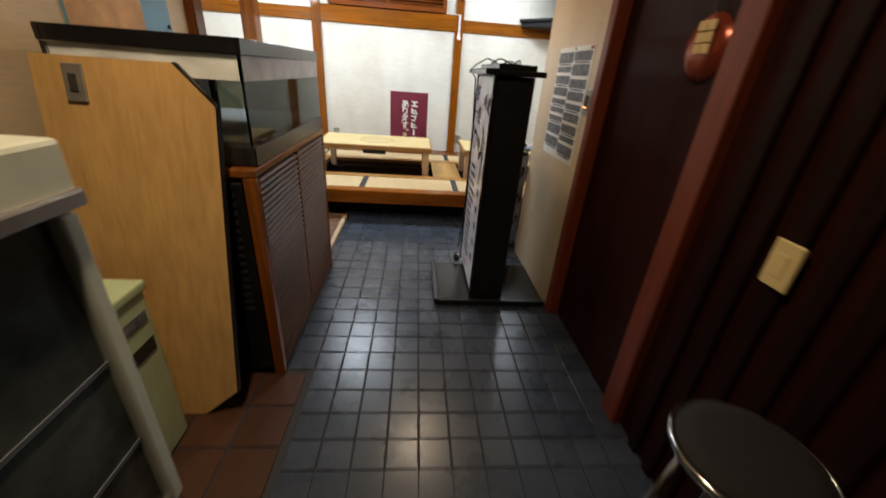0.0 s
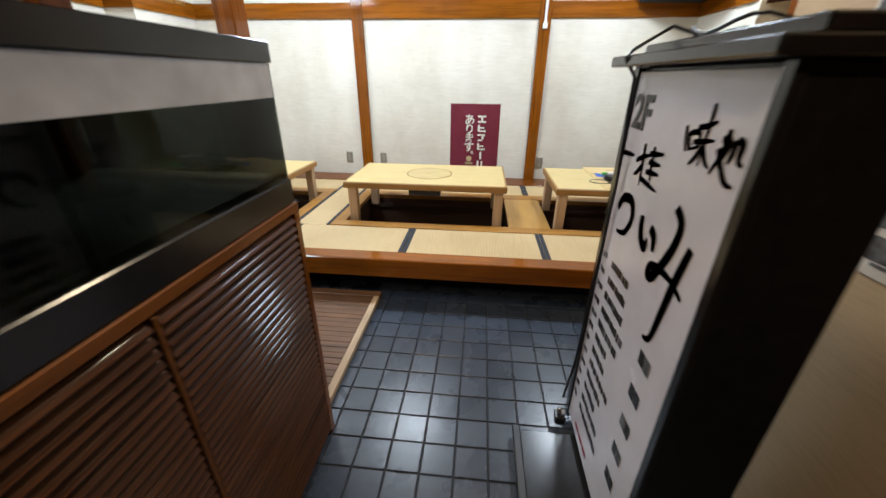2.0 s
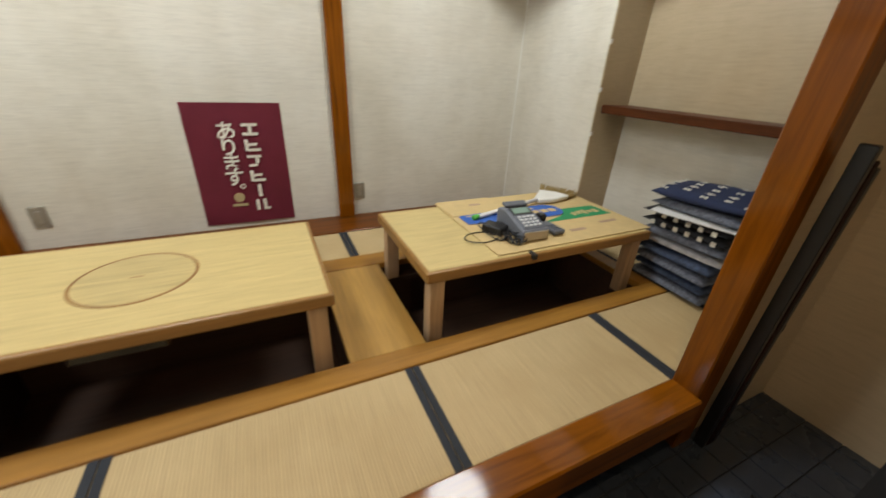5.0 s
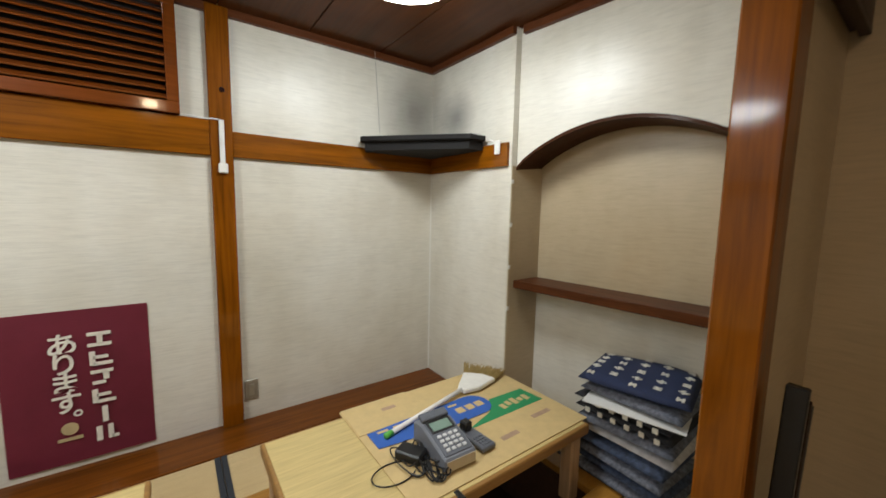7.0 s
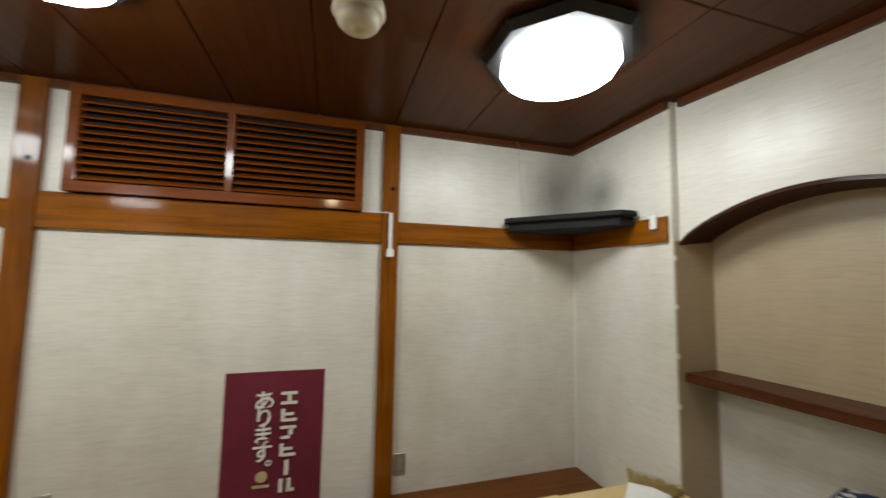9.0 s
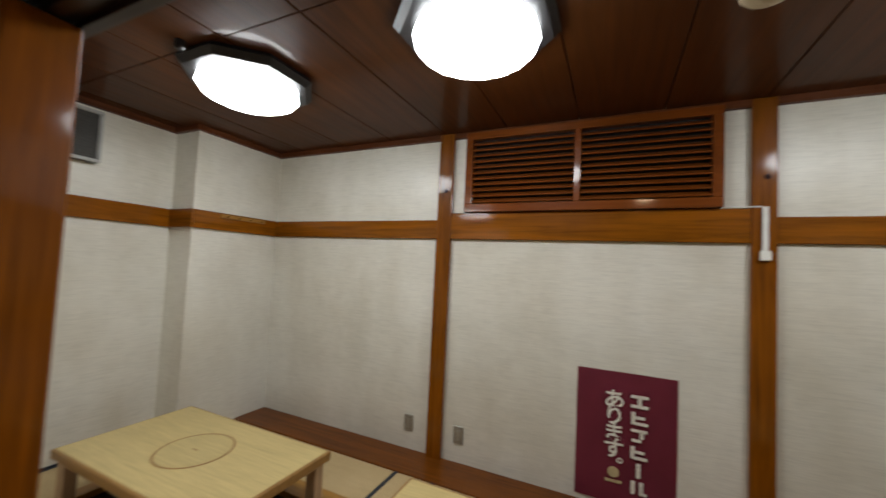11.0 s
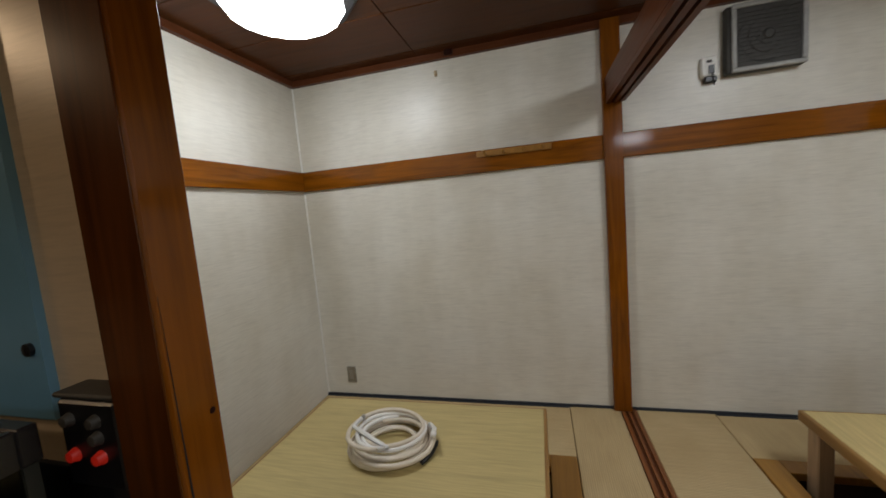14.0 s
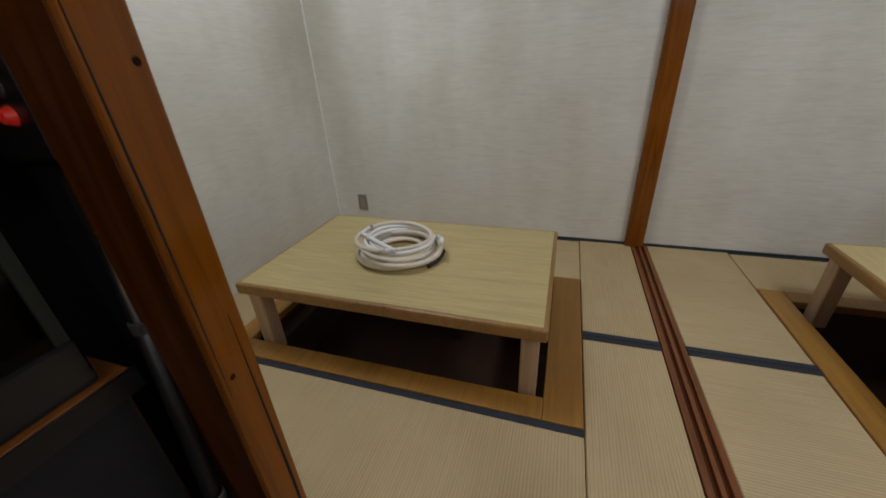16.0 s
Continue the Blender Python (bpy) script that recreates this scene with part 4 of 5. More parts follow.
def cushions():
    rnd = random.Random(3)
    cols = [1, 3, 1, 3, 4, 1, 2, 2, 1]
    z = MAT + 0.003
    label = ["grey patterned floor cushion in a stack", "slate-blue patterned floor cushion in a stack", "navy floor cushion with white motifs on a stack", "black floor cushion with white motifs in a stack"]
    for i in range(10):
        top = i == 9
        h = 0.062 if top else 0.05
        mat = 0 if top else cols[i]
        name = label[2] if top else label[3] if mat == 2 else label[1] if mat == 3 else label[0]
        ob = thing("floor_cushion", (2.672 + rnd.uniform(-0.015, 0.015), 4.04 + rnd.uniform(-0.015, 0.015), z), name, "cushion", "stacked floor cushions", rnd.uniform(-5, 5) + (9 if top else 0))
        w, d = (0.19, 0.215) if not top else (0.20, 0.225)
        bm = bmesh.new()
        k = 12
        for side in (1, 0):
            for j in range(k + 1):
                for q in range(k + 1):
                    u, v = q / k * 2 - 1, j / k * 2 - 1
                    e = max(0.0, (1 - abs(u) ** 4) * (1 - abs(v) ** 4)) ** 0.5
                    sag = 0.012 * math.sin(u * 2.5 + i) * math.sin(v * 2 + i * 1.3)
                    t = h / 2 + (h / 2 * e + sag * e if side else -h / 2 * e)
                    bm.verts.new((u * w, v * d, t + 0.001 * side))
        bm.verts.ensure_lookup_table()
        n1 = (k + 1) ** 2
        for base, flip in ((0, False), (n1, True)):
            for j in range(k):
                for q in range(k):
                    s = base + j * (k + 1) + q
                    f = [bm.verts[t] for t in (s, s + 1, s + k + 2, s + k + 1)]
                    bm.faces.new(f[::-1] if flip else f)
        bmesh.ops.remove_doubles(bm, verts=bm.verts[:], dist=0.0015)
        bmesh.ops.recalc_face_normals(bm, faces=bm.faces[:])
        part("cover", bm, M_CUSH[mat], ob, smooth=True)
        if mat in (0, 2):
            for a in range(5):
                for c in range(5):
                    u, v = (a - 2) * 0.38 + (0.19 if c % 2 else 0), (c - 2) * 0.40
                    if abs(u) > 0.86:
                        continue
                    e = ((1 - abs(u) ** 4) * (1 - abs(v) ** 4)) ** 0.5
                    zz = h / 2 + h / 2 * e + 0.012 * math.sin(u * 2.5 + i) * math.sin(v * 2 + i * 1.3) * e
                    bm = box(-0.016, 0.016, 0.005, 0.015, -0.002, 0.0035)
                    box(-0.016, 0.016, -0.015, -0.005, -0.002, 0.0035, 0.0, 1, bm)
                    box(-0.007, 0.007, -0.0049, 0.0049, -0.002, 0.0033, 0.0, 1, bm)
                    bm = turned(bm, pose(u * w, v * d, zz, 0, 0, 45 * ((a * 3 + c * 2) % 4)))
                    if mat == 2 and not top:
                        bm.free()
                        continue
                    part("motif", bm, M_MOTIF, ob)
        if mat == 2:
            for c in range(6):
                for s in (-1, 1):
                    bm = box(-w - 0.001, -w + 0.004, -0.17 + c * 0.062, -0.148 + c * 0.062, h / 2 - 0.008 + 0.006 * s, h / 2 + 0.004 + 0.004 * s)
                    part("motif", bm, M_MOTIF, ob)
        z += h + 0.0015
    sheet = thing("cardboard_sheet", (2.665, 4.03, z - 0.115), "thin white sheet sticking out of the cushion stack", "sheet", turn=14)
    part("sheet_body", box(-0.235, 0.16, -0.2, 0.2, 0, 0.004), M_PAPER, sheet)


cushions()

TT = 0.566


def cardboard():
    ob = thing("cardboard", (1.985, 4.515, TT + 0.001), "flattened printed cardboard box lying on the low table", "cardboard")
    part("sheet_front", box(-0.475, 0.475, -0.335, 0.345, 0, 0.005, 0.001), M_CARD, ob)
    part("fold_flap", box(-0.47, -0.125, 0.12, 0.35, 0.0052, 0.0085, 0.001), M_CARD, ob)
    pts = [(-0.44, 0.0), (-0.44, 0.115), (0.08, 0.13)] + [(0.10 + 0.085 * math.cos(a), 0.045 + 0.085 * math.sin(a)) for a in [math.pi / 2 - i * math.pi / 10 for i in range(11)]] + [(-0.10, -0.04)]
    part("blue_print", prism(pts, 0.0088, 0.0094), M_BLUE, ob, "blue printed panel")
    gp = [(0.20, 0.045), (0.42, 0.035), (0.435, -0.105), (-0.06, -0.10), (0.12, -0.045)]
    part("green_print", prism(gp, 0.0052, 0.0058), M_GREEN, ob, "green printed panel")
    for i in range(3):
        x = 0.01 + i * 0.058
        part("print_patch", box(x - 0.022, x + 0.022, 0.02, 0.062, 0.0096, 0.0101), M_CARD, ob)
    for i in range(6):
        x = -0.40 + i * 0.075
        part("print_bar", box(x, x + 0.05, 0.088, 0.102, 0.0096, 0.0101), M_CARD, ob)
    for i in range(5):
        x = 0.20 + i * 0.04
        part("print_patch", box(x, x + 0.028, -0.065 + 0.01 * (i % 2), -0.025 + 0.008 * (i % 3), 0.006, 0.0065), M_CARD, ob)
    for x, y, w in ((0.02, -0.24, 0.10), (0.26, -0.2, 0.12), (-0.30, 0.24, 0.07)):
        part("print_bar", box(x, x + w, y, y + 0.025, 0.0053 if y < 0.1 else 0.0087, 0.0058 if y < 0.1 else 0.0092), M_LILAC, ob)


cardboard()


def cash_terminal():
    ob = thing("card_terminal", (1.755, 4.36, TT + 0.0115), "grey card payment terminal with keypad and green display", "payment terminal", turn=-2)
    w = 0.072
    side = [(-0.115, 0.0), (0.125, 0.0), (0.125, 0.085), (0.06, 0.098), (-0.115, 0.05)]
    bm = prism(side, -w, w, 0.006)
    part("body", turned(bm, Matrix(((0, 0, 1, 0), (1, 0, 0, 0), (0, 1, 0, 0), (0, 0, 0, 1)))), M_LIGHTGREY, ob)
    slope = math.degrees(math.atan2(0.048, 0.175))

    def on_top(bm, y, lift):
        return turned(bm, pose(0, y, 0.05 + (y + 0.115) * 0.048 / 0.175 + lift, slope))

    part("face_plate", on_top(box(-w + 0.01, w - 0.01, -0.078, 0.085, -0.002, 0.003, 0.002), -0.027, 0.001), M_GREY, ob)
    part("display_bezel", on_top(box(-0.056, 0.056, -0.031, 0.031, 0.0, 0.0045, 0.002), 0.03, 0.001), M_BLACK, ob, "black display bezel")
    part("front_cover", box(-w + 0.006, w - 0.006, -0.1185, -0.1155, 0.004, 0.045, 0.001), M_CREAM_PLASTIC, ob, "cream front cover")
    part("display", on_top(box(-0.045, 0.045, -0.022, 0.022, 0.0, 0.006, 0.002), 0.03, 0.001), M_LCD, ob, "grey-green display")
    for r in range(4):
        for c in range(4):
            part("key", on_top(box(-0.046 + c * 0.025, -0.029 + c * 0.025, -0.0065, 0.0065, 0, 0.007, 0.0015), -0.018 - r * 0.021, 0.001), M_KEYS, ob)
    part("roll_cover", on_top(box(-w + 0.008, w - 0.008, -0.02, 0.02, -0.003, 0.012, 0.004), 0.085, 0.0), M_GREY, ob)
    pad = thing("pin_pad", (1.90, 4.345, TT + 0.0115), "dark grey PIN pad in its cradle", "keypad", turn=4)
    part("pad_base", box(-0.036, 0.036, -0.09, 0.09, 0, 0.022, 0.005), M_GREY, pad)
    part("pad_grip", box(-0.02, 0.02, 0.03, 0.075, 0.022, 0.06, 0.006), M_BLACK, pad)
    for r in range(4):
        for c in range(3):
            part("key", box(-0.022 + c * 0.016, -0.011 + c * 0.016, -0.075 + r * 0.017, -0.065 + r * 0.017, 0.022, 0.025), M_GREY, pad)
    ad = thing("power_adapter", (1.625, 4.40, TT + 0.007), "black power adapter lying among tangled cables", "power adapter", turn=30)
    part("adapter_body", box(-0.035, 0.035, -0.055, 0.055, 0, 0.04, 0.006), M_BLACK, ad)
    rnd = random.Random(8)
    cb = thing("tangled_cable", (1.63, 4.33, TT + 0.006), "tangled black cables beside the payment terminal", "cable")
    for i in range(6):
        pts = []
        a, b, c = rnd.uniform(0, 6), rnd.uniform(1.2, 2.4), rnd.uniform(0.03, 0.09)
        ox, oy = rnd.uniform(-0.03, 0.05), rnd.uniform(-0.06, 0.09)
        for s in range(40):
            t = s / 39
            pts.append((ox + c * math.cos(a + t * 7), oy + c * 1.2 * math.sin(a + t * 7 * b), 0.008 + 0.022 * (1 + math.sin(a + t * 11)) * 0.6))
        part("loose_cable", tube(pts, 0.0032, 6), M_BLACK, cb, smooth=True)
    big = [(0.0 - 0.10 + 0.085 * math.cos(t), 0.03 + 0.055 * math.sin(t), 0.004) for t in [i * 0.22 for i in range(27)]]
    part("loose_cable", tube(big, 0.0028, 6), M_BLACK, cb, smooth=True)
    part("hanging_plug", box(0.03, 0.055, -0.20, -0.15, -0.03, -0.002, 0.005), M_BLACK, cb)


cash_terminal()


def broom():
    ob = thing("hand_broom", (2.25, 4.70, TT + 0.012), "short straw hand broom with a white handle and green tip", "broom")
    part("handle", tube([(-0.62, -0.135, 0.012), (-0.15, -0.02, 0.02)], 0.011, 10), M_HOSE_W, ob, "white handle", True)
    part("handle_tip", tube([(-0.655, -0.143, 0.012), (-0.62, -0.135, 0.012)], 0.0135, 10), M_GREEN_CAP, ob, "bright green tip", True)
    part("collar", prism([(-0.15, -0.045), (-0.16, 0.0), (-0.02, 0.125), (0.06, 0.05), (0.085, -0.03), (-0.05, -0.06)], 0.002, 0.028, 0.006), M_WHITE, ob, "white plastic collar")
    bm = bmesh.new()
    rnd = random.Random(2)
    for i in range(150):
        u = i / 149
        a0 = Vector((-0.02 + 0.10 * u, 0.12 - 0.145 * u, 0.005 + rnd.random() * 0.02))
        d = Vector((0.75 + 0.25 * u, 0.85 - 0.55 * u, 0)).normalized()
        a1 = a0 + d * (0.13 + rnd.uniform(-0.02, 0.02)) + Vector((rnd.uniform(-0.012, 0.012), rnd.uniform(-0.012, 0.012), rnd.uniform(-0.003, 0.008)))
        tube([a0, a1], 0.0022, 4, bm)
    tagged(part("bristles", bm, M_STRAW, ob, "dense yellow straw bristles"), kind="stuff")


broom()


# ---- fish tank and its cabinet ----
def round_slat(y0, y1, a, b, k=10):
    """A thin slat along y with an oval section."""
    bm = bmesh.new()
    rows = [[bm.verts.new((a * math.cos(2 * math.pi * i / k), y, b * math.sin(2 * math.pi * i / k))) for i in range(k)] for y in (y0, y1)]
    for i in range(k):
        bm.faces.new((rows[0][i], rows[0][(i + 1) % k], rows[1][(i + 1) % k], rows[1][i]))
    bmesh.ops.recalc_face_normals(bm, faces=bm.faces[:])
    return bm


def tank_cabinet():
    ob = thing("tank_cabinet", (-0.25, 1.972, 0), "red-brown wooden cabinet with two louver doors under the tank", "cabinet")
    x1, y0, y1, h = 0.325, -0.525, 0.53, 0.953
    part("carcass", box(-0.30, x1 - 0.03, y0 + 0.02, y1 - 0.02, 0.0, h - 0.03), M_PITIN, ob)
    part("top_board", box(-0.31, x1, y0, y1, h - 0.03, h, 0.004), M_CABINET, ob)
    for y in (y0, y1 - 0.03):
        part("corner_stile", box(x1 - 0.045, x1 - 0.001, y, y + 0.03, 0, h - 0.031, 0.003), M_POST, ob)
    part("vent_panel", box(-0.02, x1 - 0.05, y0 - 0.002, y0 + 0.019, 0.05, h - 0.05, 0.002), M_BLACK, ob, "black slotted vent panel")
    for i in range(16):
        z = 0.36 + i * 0.035
        part("vent_slot", box(0.02, x1 - 0.08, y0 - 0.006, y0 - 0.0025, z, z + 0.016), M_VOID, ob)
    for d0, d1 in ((y0 + 0.03, -0.017), (-0.012, y1 - 0.03)):
        door = new("louver_door")
        door.parent = ob
        tagged(door, "brown louver door with thin slats")
        part("door_back", box(x1 - 0.028, x1 - 0.020, d0, d1, 0.03, h - 0.034), M_PITIN, door)
        part("hinge_stile", box(x1 - 0.028, x1 - 0.002, d0, d0 + 0.012, 0.03, h - 0.034, 0.002), M_CABINET, door)
        for i in range(36):
            z = 0.045 + i * 0.0246
            bm = turned(round_slat(d0 + 0.013, d1 - 0.002, 0.0145, 0.0045), pose(x1 - 0.010, 0, z, 0, 40, 0))
            part("slat", bm, M_LOUVER_Y, door, smooth=True)
    # The cabinet's far end is blacked to stand in for its shade.
    part("end_panel", box(-0.29, x1 - 0.05, y1 - 0.02, y1 - 0.004, 0.02, h - 0.032), M_VOID, ob, "end panel blacked for the shade beside the tank")
    part("end_cap", box(-0.312, x1 - 0.004, y1 + 0.0005, y1 + 0.006, h - 0.036, h + 0.0005), M_BLACK, ob, "strip blacked for the shade at the cabinet end")
    part("plinth", box(-0.29, x1 - 0.02, y0 + 0.02, y1 - 0.02, -0.004, 0.02), M_VOID, ob)


tank_cabinet()


def fish_tank():
    ob = thing("fish_tank", (-0.25, 1.985, 0.954), "large empty glass fish tank with black rims", "fish tank")
    x0, x1, y0, y1, h = -0.28, 0.315, -0.495, 0.505, 0.41
    part("base_rim", box(x0, x1 + 0.008, y0, y1, 0.0, 0.07, 0.004), M_BLACK_GLOSS, ob)
    for dims in ((x1 - 0.004, x1 + 0.008, y0, y1), (x0, x0 + 0.02, y0, y1), (x0 + 0.02, x1 - 0.004, y0, y0 + 0.012), (x0 + 0.02, x1 - 0.004, y1 - 0.012, y1)):
        part("top_rim", box(*dims, h - 0.048, h, 0.002), M_BLACK_GLOSS, ob)
    part("lid", box(x0 - 0.0, x1 - 0.006, y0 + 0.014, y1 - 0.014, h - 0.016, h - 0.004), M_BLACK, ob, "black lid")
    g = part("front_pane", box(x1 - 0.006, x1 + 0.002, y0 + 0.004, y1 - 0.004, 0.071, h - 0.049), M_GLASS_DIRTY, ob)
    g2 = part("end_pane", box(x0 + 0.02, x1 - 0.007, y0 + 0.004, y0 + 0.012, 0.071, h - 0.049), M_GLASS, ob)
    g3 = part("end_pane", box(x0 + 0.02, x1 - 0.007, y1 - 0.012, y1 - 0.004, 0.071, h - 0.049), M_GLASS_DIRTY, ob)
    for p in (g, g2, g3):
        p.visible_shadow = False
    part("back_pane", box(x0 + 0.004, x0 + 0.018, y0 + 0.004, y1 - 0.004, 0.071, h - 0.049), M_ALGAE, ob, "murky dark green back pane")
    part("gravel_bed", box(x0 + 0.02, x1 - 0.008, y0 + 0.014, y1 - 0.014, 0.071, 0.085), M_ALGAE, ob)
    part("filter_pipe", tube([(x0 + 0.07, y1 - 0.12, 0.09), (x0 + 0.07, y1 - 0.12, h - 0.06)], 0.018, 12), M_ALGAE, ob, smooth=True)
    part("filter_box", box(x0 + 0.03, x0 + 0.14, y0 + 0.05, y0 + 0.20, 0.09, 0.27, 0.006), M_ALGAE, ob)
    # Pale strips stand in for the bright wall behind clear glass.
    view_z = 0.283
    part("pale_view_strip", box(x1 + 0.0022, x1 + 0.0035, y0 + 0.012, y1 - 0.012, view_z, h - 0.05), M_PALE_VIEW, ob, "pale strip standing in for bright clear glass under the rim")
    part("pale_view_strip", box(x0 + 0.022, x1 - 0.012, y0 + 0.0125, y0 + 0.0145, view_z, h - 0.05), M_PALE_VIEW, ob, "pale strip standing in for bright clear glass under the rim")


fish_tank()


def end_panel():
    ob = thing("plywood_screen", (-0.28, 1.237, 0.004), "yellow plywood board with clipped corners leaning on the tank", "panel")
    ob.matrix_basis = pose(-0.28, 1.237, 0.004, -9)
    pts = [(-0.235, 0), (0.115, 0), (0.245, 0.105), (0.283, 1.17), (0.168, 1.29), (-0.235, 1.29)]
    bm = turned(prism(pts, -0.011, 0.011), Matrix(((1, 0, 0, 0), (0, 0, 1, 0), (0, 1, 0, 0), (0, 0, 0, 1))))
    bmesh.ops.recalc_face_normals(bm, faces=bm.faces[:])
    part("panel_board", bm, M_PLY, ob)
    part("edge_lip", turned(prism([(0.284, 1.17), (0.169, 1.29), (0.174, 1.293), (0.289, 1.172), (0.251, 0.105), (0.246, 0.105)], -0.012, 0.012), Matrix(((1, 0, 0, 0), (0, 0, 1, 0), (0, 1, 0, 0), (0, 0, 0, 1)))), M_BLACK, ob, "black edge strip")
    sw = thing("wall_switch", (-0.395, 1.414, 1.205), "brown metal switch plate on the plywood panel", "switch")
    sw.matrix_basis = pose(-0.395, 1.416, 1.205, -9)
    part("plate", box(-0.03, 0.03, -0.008, 0, -0.055, 0.055, 0.003), M_PLATE, sw)
    part("toggle", box(-0.012, 0.012, -0.013, -0.0085, -0.025, 0.025, 0.002), M_GRILLE, sw)


end_panel()


def control_box():
    ob = thing("control_box", (-0.62, 2.484, 1.236), "black control box with two lit red buttons", "control box")
    part("housing", box(0, 0.043, -0.052, 0.058, 0, 0.128, 0.006), M_BLACK, ob)
    part("top_plate", box(0, 0.044, -0.054, 0.0585, 0.129, 0.136, 0.002), M_GRILLE, ob, "dusty top plate")
    for y, z, m in ((-0.028, 0.050, M_REDLED), (0.020, 0.050, M_REDLED), (-0.028, 0.10, M_GRILLE), (0.020, 0.10, M_GRILLE), (0.020, 0.077, M_GRILLE)):
        part("button", turned(lathe([(0, 0.010), (0.007, 0.009), (0.010, 0.0)], 16), pose(0.043, y, z, 0, 90)), m, ob, "lit red button" if m is M_REDLED else "grey button")
    # Black sheet added over the wall where it lies in shade.
    board = thing("shade_board", (-0.62, 2.486, 0.0), "black sheet standing in for shade under the control box", "board")
    part("shade_sheet", box(0.0005, 0.010, -0.30, 0.058, 0.002, 1.234, 0.001), M_VOID, board)
    cord = thing("drain_hose", (-0.50, 2.56, 0.0), "dark ribbed hose running down beside the tank cabinet", "hose")
    part("hose_body", tube([(0, 0, 0.012), (0.02, 0.02, 0.2), (-0.02, 0.02, 0.5), (-0.06, -0.01, 0.85), (-0.09, -0.03, 1.15)], 0.012, 8), M_BLACK, cord, smooth=True)
    for cz, cx, cy in ((0.30, 0.010, 0.020), (0.70, -0.042, 0.008), (1.02, -0.078, -0.021)):
        part("hose_clamp", turned(lathe([(0.0125, -0.01), (0.0155, -0.008), (0.0155, 0.008), (0.0125, 0.01)], 14), pose(cx, cy, cz)), M_GRILLE, cord, "dull metal clamp")


control_box()


def wall_picture():
    ob = thing("wall_picture", (-0.62, 2.10, 1.62), "printed poster in blue and orange behind the fish tank", "poster")
    part("sheet", box(0, 0.012, -0.36, 0.265, -0.31, 0.34), M_BLUEPANEL, ob)
    part("orange_field", box(0.0121, 0.0135, -0.36, 0.06, -0.31, 0.34), M_ORANGEPRINT, ob, "mottled orange printed field")
    for y, z, r in ((-0.05, -0.02, 0.10), (-0.20, 0.16, 0.07), (-0.24, -0.10, 0.06)):
        part("pale_blot", turned(lathe([(0, 0.001), (r, 0.001), (r, 0)], 20), pose(0.0136, y, z, 0, 90)), M_CARD, ob)
    part("pin", turned(lathe([(0, 0.008), (0.01, 0.006), (0.01, 0)], 12), pose(0.0125, 0.243, -0.20, 0, 90)), M_BLACK, ob, "dark round pin")
    part("dark_blade", prism([(0, 0), (0.02, 0.0), (0.06, -0.07), (0.03, -0.05)], 0.10, 0.13), M_BLACK, ob)


wall_picture()


# ---- entrance side ----
def showcase():
    ob = thing("refrigerated_case", (-0.41, 0.465, 0), "white refrigerated display case with dark glass doors", "refrigerator")
    a, b = 0.345, 0.425
    part("cabinet", box(-a, a - 0.03, -b, b, 0.0, 1.03, 0.006), M_FRIDGE, ob)
    part("top_cap", box(-a, a + 0.02, -b - 0.01, b + 0.01, 1.031, 1.148, 0.012, 2), M_FRIDGE, ob)
    part("lip", box(a - 0.02, a + 0.032, -b - 0.012, b + 0.012, 1.012, 1.05, 0.008, 2), M_METAL, ob, "pale metal lip")
    part("glass_door", box(a - 0.03, a - 0.018, -b + 0.03, b - 0.03, 0.10, 0.99), M_DARKGLASS, ob, "dark reflecting glass")
    for y in (-b, b - 0.035):
        part("door_post", box(a - 0.03, a + 0.008, y - 0.006, y + 0.041, 0.06, 1.0, 0.010, 2), M_FRIDGE, ob, "aluminium door post")
    part("door_rail", box(a - 0.03, a + 0.004, -b + 0.035, b - 0.035, 0.06, 0.10, 0.004), M_METAL, ob)
    for z in (0.35, 0.62):
        part("wire_shelf", box(a - 0.0175, a - 0.013, -b + 0.04, b - 0.04, z, z + 0.012), M_GREY, ob)
    part("kick_plate", box(-a, a - 0.01, -b, b, 0.002, 0.058), M_METAL, ob)


showcase()


def crate():
    ob = thing("plastic_box", (-0.43, 1.095, 0), "pale green-white plastic box beside the plywood panel", "box")
    a, b = 0.23, 0.075
    part("box_body", box(-a, a, -b, b, 0, 0.63, 0.012, 2), M_CRATE, ob)
    part("box_rim", box(-a - 0.008, a + 0.008, -b - 0.006, b + 0.006, 0.631, 0.664, 0.008, 2), M_CRATE, ob)
    part("hand_hole", box(a + 0.0005, a + 0.003, -0.05, 0.05, 0.42, 0.47, 0.001), M_BLACK, ob)
    part("print_bar", box(a + 0.0005, a + 0.0025, -0.045, 0.05, 0.53, 0.57), M_GREYINK, ob)


crate()


def ribbon(points, width):
    """A brush stroke: a flat ribbon whose width swells and tapers."""
    bm = bmesh.new()
    pts = [Vector((x, y, 0)) for x, y in points]
    rows = []
    for i, p in enumerate(pts):
        d = (pts[min(i + 1, len(pts) - 1)] - pts[max(i - 1, 0)]).normalized()
        s = Vector((-d.y, d.x, 0)) * width * (0.35 + 0.65 * math.sin(math.pi * min(0.97, 0.25 + 0.75 * i / (len(pts) - 1)))) / 2
        rows.append([bm.verts.new(p + s), bm.verts.new(p - s)])
    for a, b in zip(rows, rows[1:]):
        bm.faces.new((a[0], a[1], b[1], b[0]))
    bmesh.ops.solidify(bm, geom=bm.faces[:], thickness=0.001)
    return bm


